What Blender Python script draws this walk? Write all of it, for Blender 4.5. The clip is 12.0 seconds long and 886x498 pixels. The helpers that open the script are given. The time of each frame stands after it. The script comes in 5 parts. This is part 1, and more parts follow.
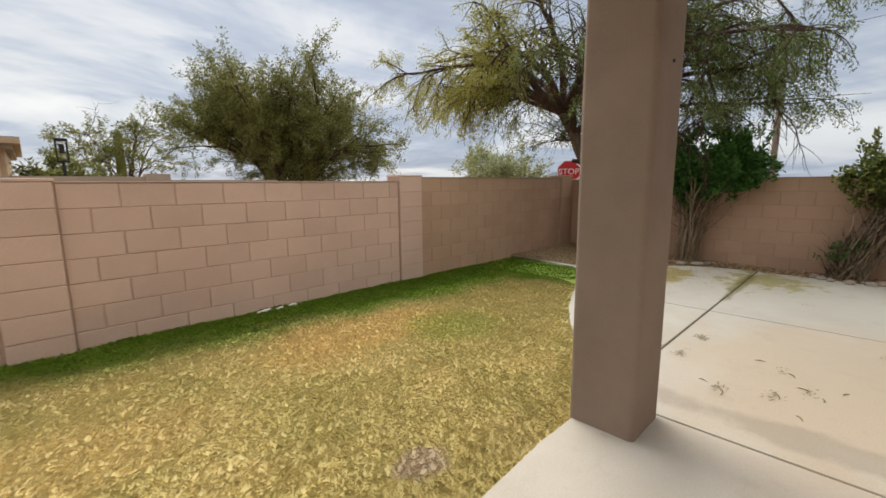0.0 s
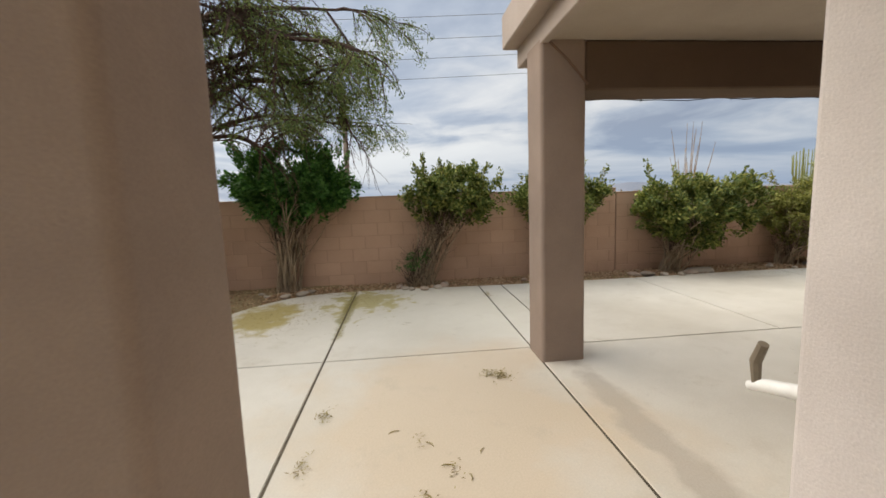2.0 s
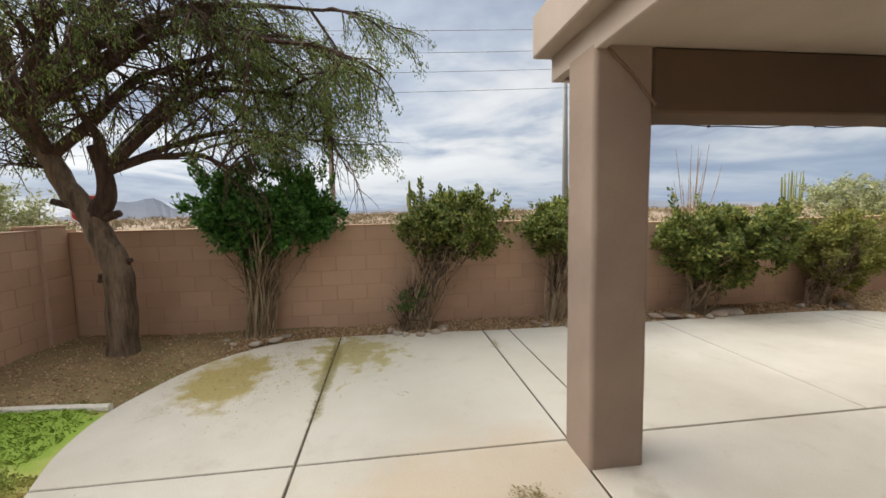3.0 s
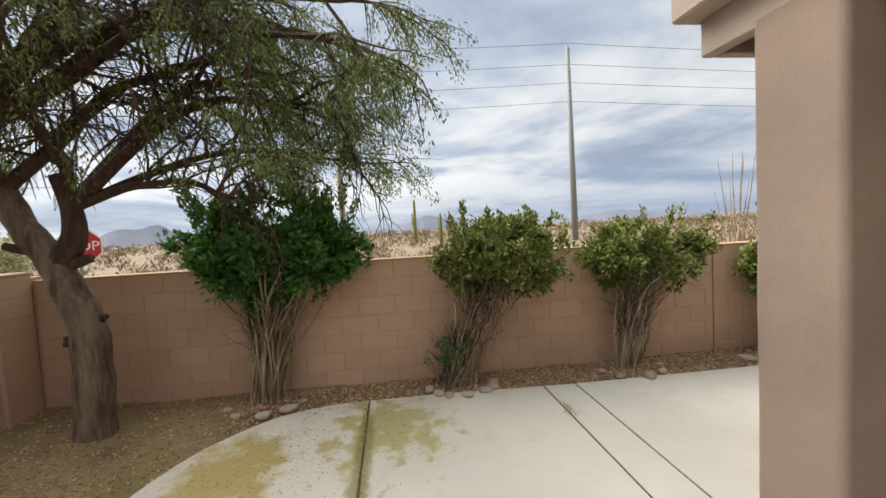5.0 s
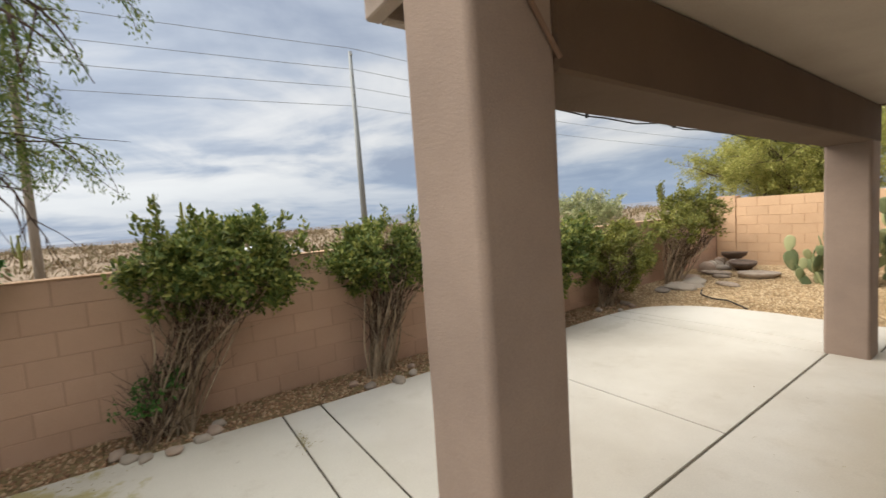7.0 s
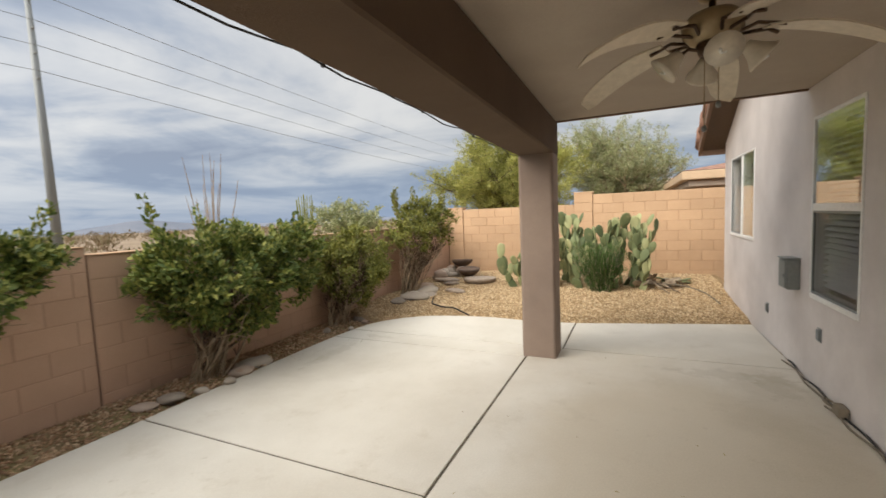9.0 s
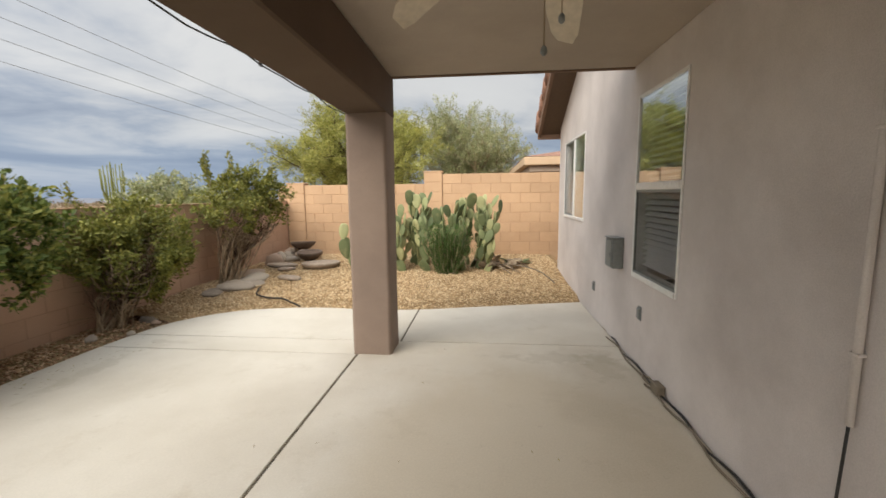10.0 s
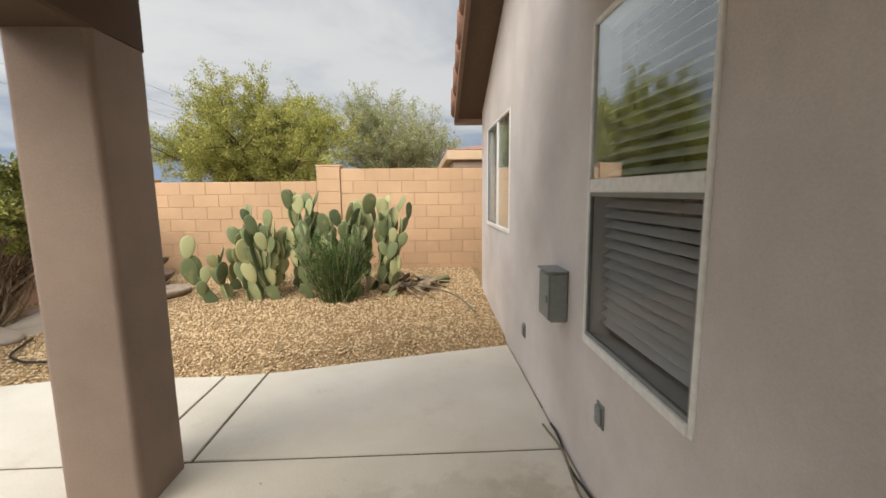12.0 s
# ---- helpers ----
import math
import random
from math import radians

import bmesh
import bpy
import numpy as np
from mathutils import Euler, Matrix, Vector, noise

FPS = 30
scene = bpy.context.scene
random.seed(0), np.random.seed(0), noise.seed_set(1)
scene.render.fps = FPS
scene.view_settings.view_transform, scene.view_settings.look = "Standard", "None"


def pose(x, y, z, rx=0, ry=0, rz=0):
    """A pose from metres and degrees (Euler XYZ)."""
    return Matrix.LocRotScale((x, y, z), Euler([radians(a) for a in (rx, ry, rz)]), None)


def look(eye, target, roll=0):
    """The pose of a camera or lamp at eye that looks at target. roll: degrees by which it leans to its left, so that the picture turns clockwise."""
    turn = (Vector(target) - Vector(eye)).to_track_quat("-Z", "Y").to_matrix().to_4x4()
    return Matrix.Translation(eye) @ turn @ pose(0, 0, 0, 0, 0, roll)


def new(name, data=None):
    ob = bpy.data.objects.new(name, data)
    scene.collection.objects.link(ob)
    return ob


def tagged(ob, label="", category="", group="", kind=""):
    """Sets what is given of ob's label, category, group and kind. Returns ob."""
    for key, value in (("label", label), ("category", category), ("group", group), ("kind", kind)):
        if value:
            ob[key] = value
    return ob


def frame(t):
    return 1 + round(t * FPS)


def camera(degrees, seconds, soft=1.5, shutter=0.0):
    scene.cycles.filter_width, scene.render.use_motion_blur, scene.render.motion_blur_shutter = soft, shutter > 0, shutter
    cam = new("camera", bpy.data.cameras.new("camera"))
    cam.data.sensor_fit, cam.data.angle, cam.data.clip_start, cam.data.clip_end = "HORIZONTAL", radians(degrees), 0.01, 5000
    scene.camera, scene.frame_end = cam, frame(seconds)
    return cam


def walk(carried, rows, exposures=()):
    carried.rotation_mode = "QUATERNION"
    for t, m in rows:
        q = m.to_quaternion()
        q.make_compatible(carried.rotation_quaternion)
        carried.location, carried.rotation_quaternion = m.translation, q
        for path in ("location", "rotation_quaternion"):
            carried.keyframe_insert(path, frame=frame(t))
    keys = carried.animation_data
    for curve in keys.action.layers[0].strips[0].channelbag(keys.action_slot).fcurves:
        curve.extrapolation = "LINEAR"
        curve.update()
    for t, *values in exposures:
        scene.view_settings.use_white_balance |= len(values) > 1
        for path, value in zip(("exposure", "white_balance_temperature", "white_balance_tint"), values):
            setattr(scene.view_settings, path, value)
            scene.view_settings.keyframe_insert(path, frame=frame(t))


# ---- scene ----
EXPOSURE = 0.35
cam = camera(93.5, 12.0, soft=1.55, shutter=0.2)
PATH = [
    (0, (0.403, 0.052, 1.35), (1.789, 1.461, 1.041), -0.5),
    (0.5, (0.606, 0.236, 1.412), (2.206, 1.406, 1.14), -1.8),
    (1, (1.001, 0.314, 1.437), (2.871, 0.952, 1.124), -2.7),
    (1.5, (1.449, 0.456, 1.516), (3.416, 0.611, 1.185), -2.8),
    (2, (1.883, 0.389, 1.374), (3.859, 0.203, 1.121), -2.1),
    (2.5, (2.301, 0.424, 1.454), (4.258, 0.107, 1.191), -1.6),
    (3, (2.78, 0.481, 1.612), (4.754, 0.222, 1.416), -1.2),
    (3.5, (3.151, 0.58, 1.75), (5.139, 0.426, 1.596), -1.7),
    (3.7, (3.281, 0.623, 1.783), (5.273, 0.513, 1.65), -1.9),
    (5.5, (3.933, 0.821, 1.729), (5.89, 0.426, 1.615), -3.6),
    (6, (3.979, 0.597, 1.709), (5.879, -0.013, 1.569), -3.5),
    (6.5, (4.051, 0.38, 1.697), (5.862, -0.456, 1.55), -3.7),
    (7, (4.135, 0.068, 1.688), (5.781, -1.058, 1.535), -3.9),
    (8.8, (4.33, -1.05, 1.568), (5.274, -2.807, 1.415), -2.4),
    (9, (4.351, -1.233, 1.545), (5.184, -3.045, 1.385), -2.4),
    (9.5, (4.31, -1.617, 1.47), (4.815, -3.544, 1.286), -1.3),
    (10, (4.248, -2.015, 1.437), (4.451, -3.987, 1.178), -0.6),
    (10.5, (4.133, -2.399, 1.414), (4.167, -4.38, 1.141), -0.1),
    (11, (3.962, -2.887, 1.444), (3.888, -4.865, 1.161), 0.1),
    (11.5, (3.876, -3.3, 1.438), (3.75, -5.277, 1.166), 0.4),
    (12, (3.768, -3.752, 1.466), (3.683, -5.732, 1.195), -0.6),
]
walk(cam, [(t, look(eye, target, roll)) for t, eye, target, roll in PATH], [(0, EXPOSURE - 0.08), (2.0, EXPOSURE + 0.02), (3.5, EXPOSURE + 0.16), (5.5, EXPOSURE + 0.22), (7, EXPOSURE + 0.08), (9, EXPOSURE), (12, EXPOSURE)])

SKY_DECK, SUN_POWER, ZENITH = 7.0, 3.9, 3.2

# ---- sky and sun ----
SUN_EL, SUN_AZ = 38.0, 62.0          # degrees; azimuth from +x towards +y
world = bpy.data.worlds.new("world")
scene.world = world
world.use_nodes = True
wn, wl = world.node_tree.nodes, world.node_tree.links
sky = wn.new("ShaderNodeTexSky")
sky.sky_type, sky.sun_disc = "NISHITA", False
sky.sun_elevation, sky.sun_rotation = radians(SUN_EL), radians(90 - SUN_AZ)


def wmath(op, a, b=None, c=None):
    n = wn.new("ShaderNodeMath")
    n.operation = op
    for i, v in enumerate((a, b, c)):
        if v is None:
            continue
        if isinstance(v, (int, float)):
            n.inputs[i].default_value = v
        else:
            wl.new(v, n.inputs[i])
    return n.outputs[0]


wco = wn.new("ShaderNodeTexCoord")
wsep = wn.new("ShaderNodeSeparateXYZ")
wl.new(wco.outputs["Generated"], wsep.inputs[0])
lift = wmath("ADD", wmath("MAXIMUM", wsep.outputs[2], 0.0), 0.13)
flat = wn.new("ShaderNodeCombineXYZ")
wl.new(wmath("DIVIDE", wsep.outputs[0], lift), flat.inputs[0])
wl.new(wmath("DIVIDE", wsep.outputs[1], lift), flat.inputs[1])


def cloud_noise(scale, detail, dist):
    n = wn.new("ShaderNodeTexNoise")
    n.inputs["Scale"].default_value, n.inputs["Detail"].default_value, n.inputs["Distortion"].default_value = scale, detail, dist
    n.inputs["Roughness"].default_value = 0.55
    wl.new(flat.outputs[0], n.inputs["Vector"])
    return n.outputs["Fac"]


def wramp(fac, *stops):
    r = wn.new("ShaderNodeValToRGB")
    while len(r.color_ramp.elements) < len(stops):
        r.color_ramp.elements.new(0.5)
    for e, (p, c) in zip(r.color_ramp.elements, stops):
        e.position, e.color = p, (*c, 1)
    wl.new(fac, r.inputs[0])
    return r.outputs[0]


def wmix(fac, a, b, mode="MIX"):
    n = wn.new("ShaderNodeMixRGB")
    n.blend_type = mode
    for i, v in enumerate((fac, a, b)):
        if isinstance(v, (int, float)):
            n.inputs[i].default_value = v
        elif isinstance(v, tuple):
            n.inputs[i].default_value = (*v, 1)
        else:
            wl.new(v, n.inputs[i])
    return n.outputs[0]


cloud_fac = wmath("ADD", wmath("MULTIPLY", cloud_noise(0.33, 8, 0.8), 0.78), wmath("ADD", wmath("MULTIPLY", cloud_noise(1.2, 8, 0.6), 0.36), -0.05))
cloud = wramp(cloud_fac, (0.40, (0.36, 0.42, 0.54)), (0.48, (0.52, 0.58, 0.68)), (0.54, (0.76, 0.785, 0.82)), (0.62, (0.95, 0.95, 0.94)), (0.70, (1.0, 1.0, 0.98)))
# the cloud deck is brighter around the veiled sun and deeper blue-grey low on the opposite side
sun_dir = wn.new("ShaderNodeVectorMath")
sun_dir.operation = "DOT_PRODUCT"
wl.new(wco.outputs["Generated"], sun_dir.inputs[0])
sun_dir.inputs[1].default_value = (math.cos(radians(SUN_AZ)) * math.cos(radians(35)), math.sin(radians(SUN_AZ)) * math.cos(radians(35)), math.sin(radians(35)))
glow = wmath("SMOOTH_MIN", wmath("ADD", wmath("MULTIPLY", sun_dir.outputs["Value"], 0.27), 0.95), 1.24, 0.1)
cloud = wmix(1.0, cloud, glow, "MULTIPLY")
low = wmath("SUBTRACT", 1.0, wmath("MULTIPLY", wmath("MAXIMUM", wsep.outputs[2], 0.0), 7.0))
band = wn.new("ShaderNodeMath")
band.operation, band.use_clamp = "MULTIPLY", True
wl.new(low, band.inputs[0])
wl.new(wmath("ADD", wmath("MULTIPLY", wsep.outputs[1], -0.5), 0.5), band.inputs[1])
cloud = wmix(band.outputs[0], cloud, (0.30, 0.41, 0.60))
# a thick overcast is brightest overhead
zen = wn.new("ShaderNodeMapRange")
zen.interpolation_type = "SMOOTHSTEP"
wl.new(wsep.outputs[2], zen.inputs["Value"])
for key_, val_ in (("From Min", 0.42), ("From Max", 0.95), ("To Min", 0.0), ("To Max", 1.0)):
    zen.inputs[key_].default_value = val_
overhead = wmix(zen.outputs[0], (1.0, 1.0, 1.0), (ZENITH, ZENITH * 0.955, ZENITH * 0.87))
cloud = wmix(1.0, cloud, overhead, "MULTIPLY")
deck = wmix(1.0, cloud, (SKY_DECK,) * 3, "MULTIPLY")
wl.new(wmix(0.93, sky.outputs[0], deck), wn["Background"].inputs[0])
wn["Background"].inputs[1].default_value = 0.1

sun = new("sun", bpy.data.lights.new("sun", "SUN"))
sun.data.energy, sun.data.angle, sun.data.color = SUN_POWER, radians(60), (1.0, 0.92, 0.81)
sun.matrix_world = look((0, 0, 30), (-math.cos(radians(SUN_AZ)) * math.cos(radians(SUN_EL)) * 30, -math.sin(radians(SUN_AZ)) * math.cos(radians(SUN_EL)) * 30, 30 - 30 * math.sin(radians(SUN_EL))))


# ---- materials ----
class Mat:
    """A node material built round one Principled shader, with textures at world size."""

    def __init__(self, name, rough=0.85, metal=0.0):
        self.m = bpy.data.materials.new(name)
        self.m.use_nodes = True
        self.n, self.l = self.m.node_tree.nodes, self.m.node_tree.links
        self.b = self.n["Principled BSDF"]
        self.b.inputs["Roughness"].default_value, self.b.inputs["Metallic"].default_value = rough, metal
        self.b.inputs["Specular IOR Level"].default_value = 0.3
        self.pos = self.n.new("ShaderNodeNewGeometry").outputs["Position"]
        self.bumped = None

    def noise(self, scale, detail=4, stretch=(1, 1, 1), rough=0.6):
        t = self.n.new("ShaderNodeTexNoise")
        t.inputs["Scale"].default_value, t.inputs["Detail"].default_value, t.inputs["Roughness"].default_value = scale, detail, rough
        mp = self.n.new("ShaderNodeMapping")
        mp.inputs["Scale"].default_value = stretch
        self.l.new(self.pos, mp.inputs[0])
        self.l.new(mp.outputs[0], t.inputs["Vector"])
        return t.outputs["Fac"]

    def ramp(self, fac, *stops):
        r = self.n.new("ShaderNodeValToRGB")
        while len(r.color_ramp.elements) < len(stops):
            r.color_ramp.elements.new(0.5)
        for e, (p, c) in zip(r.color_ramp.elements, stops):
            e.position, e.color = p, (*(c if isinstance(c, tuple) else (c,) * 3), 1)
        self.l.new(fac, r.inputs[0])
        return r.outputs[0]

    def mix(self, fac, a, b, mode="MIX"):
        n = self.n.new("ShaderNodeMixRGB")
        n.blend_type = mode
        for i, v in enumerate((fac, a, b)):
            if isinstance(v, (int, float)):
                n.inputs[i].default_value = v if i == 0 else (v, v, v, 1)
            elif isinstance(v, tuple):
                n.inputs[i].default_value = (*v, 1)
            else:
                self.l.new(v, n.inputs[i])
        return n.outputs[0]

    def calc(self, op, a, b=0.0, clamp=False):
        n = self.n.new("ShaderNodeMath")
        n.operation, n.use_clamp = op, clamp
        for i, v in enumerate((a, b)):
            if isinstance(v, (int, float)):
                n.inputs[i].default_value = v
            else:
                self.l.new(v, n.inputs[i])
        return n.outputs[0]

    def blot(self, x, y, rx, ry, ragged=0.5, scale=3.0):
        """1 inside an uneven patch on the plan round (x, y), 0 outside."""
        mp = self.n.new("ShaderNodeMapping")
        mp.vector_type = "TEXTURE"
        mp.inputs["Location"].default_value, mp.inputs["Scale"].default_value = (x, y, 0), (rx, ry, 1000)
        self.l.new(self.pos, mp.inputs[0])
        ln = self.n.new("ShaderNodeVectorMath")
        ln.operation = "LENGTH"
        self.l.new(mp.outputs[0], ln.inputs[0])
        v = self.calc("ADD", ln.outputs["Value"], self.calc("MULTIPLY", self.calc("SUBTRACT", self.noise(scale, 6), 0.5), ragged * 4))
        return self.ramp(v, (0.55, 1.0), (1.0, 0.0))

    def rnd(self, source="object"):
        if source == "object":
            return self.n.new("ShaderNodeObjectInfo").outputs["Random"]
        return self.n.new("ShaderNodeNewGeometry").outputs["Random Per Island"]

    def color(self, c):
        if isinstance(c, tuple):
            self.b.inputs["Base Color"].default_value = (*c, 1)
        else:
            self.l.new(c, self.b.inputs["Base Color"])
        return self

    def bump(self, fac, dist=0.003, strength=0.6):
        b = self.n.new("ShaderNodeBump")
        b.inputs["Distance"].default_value, b.inputs["Strength"].default_value = dist, strength
        self.l.new(fac, b.inputs["Height"])
        if self.bumped:
            self.l.new(self.bumped, b.inputs["Normal"])
        self.bumped = b.outputs[0]
        self.l.new(self.bumped, self.b.inputs["Normal"])
        return self


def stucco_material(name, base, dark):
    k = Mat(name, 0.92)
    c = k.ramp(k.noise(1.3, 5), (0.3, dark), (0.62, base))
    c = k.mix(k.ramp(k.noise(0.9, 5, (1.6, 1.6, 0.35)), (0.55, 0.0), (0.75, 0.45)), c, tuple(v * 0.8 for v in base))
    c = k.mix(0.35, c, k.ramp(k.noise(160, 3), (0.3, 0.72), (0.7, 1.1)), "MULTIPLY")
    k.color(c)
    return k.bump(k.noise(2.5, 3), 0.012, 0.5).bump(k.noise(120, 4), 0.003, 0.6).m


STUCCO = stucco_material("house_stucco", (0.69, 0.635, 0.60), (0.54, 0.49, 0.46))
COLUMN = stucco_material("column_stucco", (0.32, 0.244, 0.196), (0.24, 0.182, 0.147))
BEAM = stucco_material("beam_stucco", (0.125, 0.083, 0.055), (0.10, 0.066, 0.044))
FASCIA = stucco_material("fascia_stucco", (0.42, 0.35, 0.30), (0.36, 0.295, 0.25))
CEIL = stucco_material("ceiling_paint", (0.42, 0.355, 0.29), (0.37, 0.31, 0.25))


def block_material(name, base, dark, pale):
    k = Mat(name, 0.93)
    c = k.ramp(k.noise(1.1, 5), (0.3, dark), (0.65, base))
    c = k.mix(k.ramp(k.noise(3.2, 6), (0.6, 0.0), (0.8, 0.5)), c, pale)
    c = k.mix(0.32, c, k.ramp(k.rnd(), (0.0, 0.78), (1.0, 1.12)), "MULTIPLY")
    c = k.mix(0.35, c, k.ramp(k.noise(140, 3), (0.3, 0.7), (0.7, 1.12)), "MULTIPLY")
    k.color(c)
    return k.bump(k.noise(14, 4), 0.004, 0.5).bump(k.noise(150, 3), 0.0025, 0.6).m


BLOCK = block_material("pink_block", (0.69, 0.49, 0.40), (0.61, 0.43, 0.35), (0.74, 0.58, 0.49))
BLOCK_TAN = block_material("tan_block", (0.56, 0.375, 0.23), (0.48, 0.315, 0.19), (0.60, 0.42, 0.27))
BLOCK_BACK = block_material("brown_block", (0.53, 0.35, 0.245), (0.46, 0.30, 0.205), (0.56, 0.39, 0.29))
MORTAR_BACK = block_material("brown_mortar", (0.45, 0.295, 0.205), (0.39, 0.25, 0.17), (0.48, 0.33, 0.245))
MORTAR = block_material("mortar", (0.57, 0.405, 0.32), (0.48, 0.34, 0.265), (0.66, 0.52, 0.43))
MORTAR_TAN = block_material("tan_mortar", (0.48, 0.31, 0.19), (0.41, 0.26, 0.155), (0.52, 0.36, 0.24))

k = Mat("concrete", 0.8)
c = k.ramp(k.noise(0.55, 5), (0.3, (0.47, 0.425, 0.35)), (0.66, (0.62, 0.58, 0.505)))
c = k.mix(k.calc("MULTIPLY", k.blot(4.2, 0.1, 1.7, 1.2, 0.5, 0.9), 0.7), c, (0.54, 0.43, 0.30))
c = k.mix(k.calc("MULTIPLY", k.blot(6.9, 0.2, 1.4, 2.0, 0.4, 0.8), 0.4), c, (0.56, 0.52, 0.42))
c = k.mix(k.calc("MULTIPLY", k.blot(4.0, -4.0, 1.3, 1.8, 0.35, 1.0), 0.55), c, (0.47, 0.40, 0.29))
c = k.mix(k.calc("MULTIPLY", k.blot(3.3, -5.1, 0.45, 1.0, 0.4, 2.0), 0.25), c, (0.33, 0.28, 0.21))
c = k.mix(k.calc("MULTIPLY", k.blot(6.95, 2.1, 0.75, 0.48, 0.55, 3.4), 0.95), c, (0.36, 0.285, 0.10))
c = k.mix(k.calc("MULTIPLY", k.blot(7.5, 0.95, 0.7, 0.55, 0.95, 4.5), 0.85), c, (0.37, 0.31, 0.12))
c = k.mix(k.calc("MULTIPLY", k.blot(7.1, 1.12, 1.2, 0.09, 0.5, 4.0), 0.8), c, (0.25, 0.215, 0.08))
c = k.mix(k.calc("MULTIPLY", k.blot(3.15, 0.05, 0.16, 1.1, 0.5, 3.0), 0.55), c, (0.33, 0.28, 0.22))
c = k.mix(k.calc("MULTIPLY", k.blot(3.95, -0.95, 1.4, 0.13, 0.5, 3.0), 0.6), c, (0.36, 0.31, 0.25))
c = k.mix(k.ramp(k.noise(2.6, 7, (1, 1, 1), 0.7), (0.56, 0.0), (0.74, 0.5)), c, (0.42, 0.365, 0.28))
c = k.mix(k.ramp(k.noise(9, 6, (1, 1, 1), 0.7), (0.63, 0.0), (0.72, 0.4)), c, (0.36, 0.31, 0.23))
for x_, y_, rx_, ry_ in ((7.55, -5.0, 0.10, 0.5), (7.4, -5.75, 0.30, 0.07), (3.6, -5.6, 0.55, 0.13), (3.25, -5.5, 0.2, 0.35)):
    c = k.mix(k.calc("MULTIPLY", k.blot(x_, y_, rx_, ry_, 0.9, 7.0), 0.28), c, (0.33, 0.285, 0.21))
c = k.mix(0.25, c, k.ramp(k.noise(90, 4), (0.3, 0.7), (0.7, 1.12)), "MULTIPLY")
k.color(c).bump(k.noise(5, 3), 0.003, 0.3).bump(k.noise(170, 3), 0.0012, 0.5)
CONCRETE = k.m
k = Mat("joint_dirt", 0.95)
k.color(k.ramp(k.noise(9, 4), (0.35, (0.05, 0.042, 0.03)), (0.7, (0.13, 0.105, 0.07))))
JOINT = k.m


def lawn_color(k, blades):
    straw = k.ramp(k.noise(2.2, 4), (0.3, (0.68, 0.55, 0.225)), (0.7, (0.75, 0.625, 0.30)))
    olive = k.ramp(k.noise(3.5, 4), (0.3, (0.56, 0.47, 0.18)), (0.7, (0.66, 0.56, 0.24)))
    c = k.mix(k.ramp(k.noise(1.6, 5), (0.42, 0.0), (0.62, 1.0)), olive, straw)
    c = k.mix(k.calc("MULTIPLY", k.blot(2.4, 3.2, 1.2, 0.62, 0.35, 1.5), 0.9), c, (0.79, 0.60, 0.265))
    c = k.mix(k.calc("MULTIPLY", k.blot(0.4, 2.7, 0.9, 0.5, 0.35, 1.5), 0.8), c, (0.73, 0.58, 0.26))
    green = k.ramp(k.noise(6, 3), (0.3, (0.22, 0.36, 0.04)), (0.7, (0.36, 0.48, 0.075)))
    sep = k.n.new("ShaderNodeSeparateXYZ")
    k.l.new(k.pos, sep.inputs[0])
    reach = k.calc("ADD", sep.outputs[1], k.calc("ADD", k.calc("MULTIPLY", k.calc("SUBTRACT", k.noise(1.4, 4), 0.5), 0.9), k.calc("MULTIPLY", k.calc("SUBTRACT", sep.outputs[0], 2.5), 0.10)))
    c = k.mix(k.ramp(k.calc("SUBTRACT", reach, 3.15), (0.36, 0.0), (0.86, 0.97)), c, green)
    c = k.mix(k.calc("MULTIPLY", k.blot(3.15, 2.75, 0.6, 0.5, 0.15, 2.0), 0.38), c, (0.40, 0.50, 0.09))
    c = k.mix(k.calc("MULTIPLY", k.blot(6.0, 3.3, 1.0, 0.7, 0.3, 2.0), 0.9), c, (0.24, 0.38, 0.045))
    c = k.mix(k.blot(1.6, 1.45, 0.17, 0.13, 0.3, 5.0), c, (0.62, 0.50, 0.34))
    if blades:
        c = k.mix(0.6, c, k.ramp(k.rnd("island"), (0.0, 0.74), (1.0, 1.18)), "MULTIPLY")
    return k.color(c)


k = Mat("lawn_soil", 0.95)
lawn_color(k, False).bump(k.noise(60, 5), 0.012, 0.6)
LAWN = k.m
k = Mat("grass_blade", 0.7)
lawn_color(k, True)
tr, mx = k.n.new("ShaderNodeBsdfTranslucent"), k.n.new("ShaderNodeMixShader")
k.l.new(k.b.inputs["Base Color"].links[0].from_socket, tr.inputs[0])
mx.inputs[0].default_value = 0.5
k.l.new(k.b.outputs[0], mx.inputs[1]); k.l.new(tr.outputs[0], mx.inputs[2]); k.l.new(mx.outputs[0], k.n["Material Output"].inputs[0])
GRASS = k.m

k = Mat("garden_soil", 0.95)
c = k.ramp(k.noise(3, 6), (0.3, (0.18, 0.125, 0.062)), (0.7, (0.31, 0.23, 0.12)))
c = k.mix(k.ramp(k.noise(1.2, 4), (0.5, 0.0), (0.7, 0.6)), c, (0.19, 0.17, 0.06))
k.color(k.mix(0.5, c, k.ramp(k.noise(45, 4), (0.3, 0.55), (0.7, 1.35)), "MULTIPLY")).bump(k.noise(45, 5), 0.02, 0.9)
SOIL = k.m
k = Mat("gravel_bed", 0.95)
c = k.ramp(k.noise(35, 4), (0.3, (0.20, 0.13, 0.065)), (0.7, (0.38, 0.265, 0.14)))
k.color(c).bump(k.noise(45, 5), 0.025, 1.0)
GRAVEL_BED = k.m


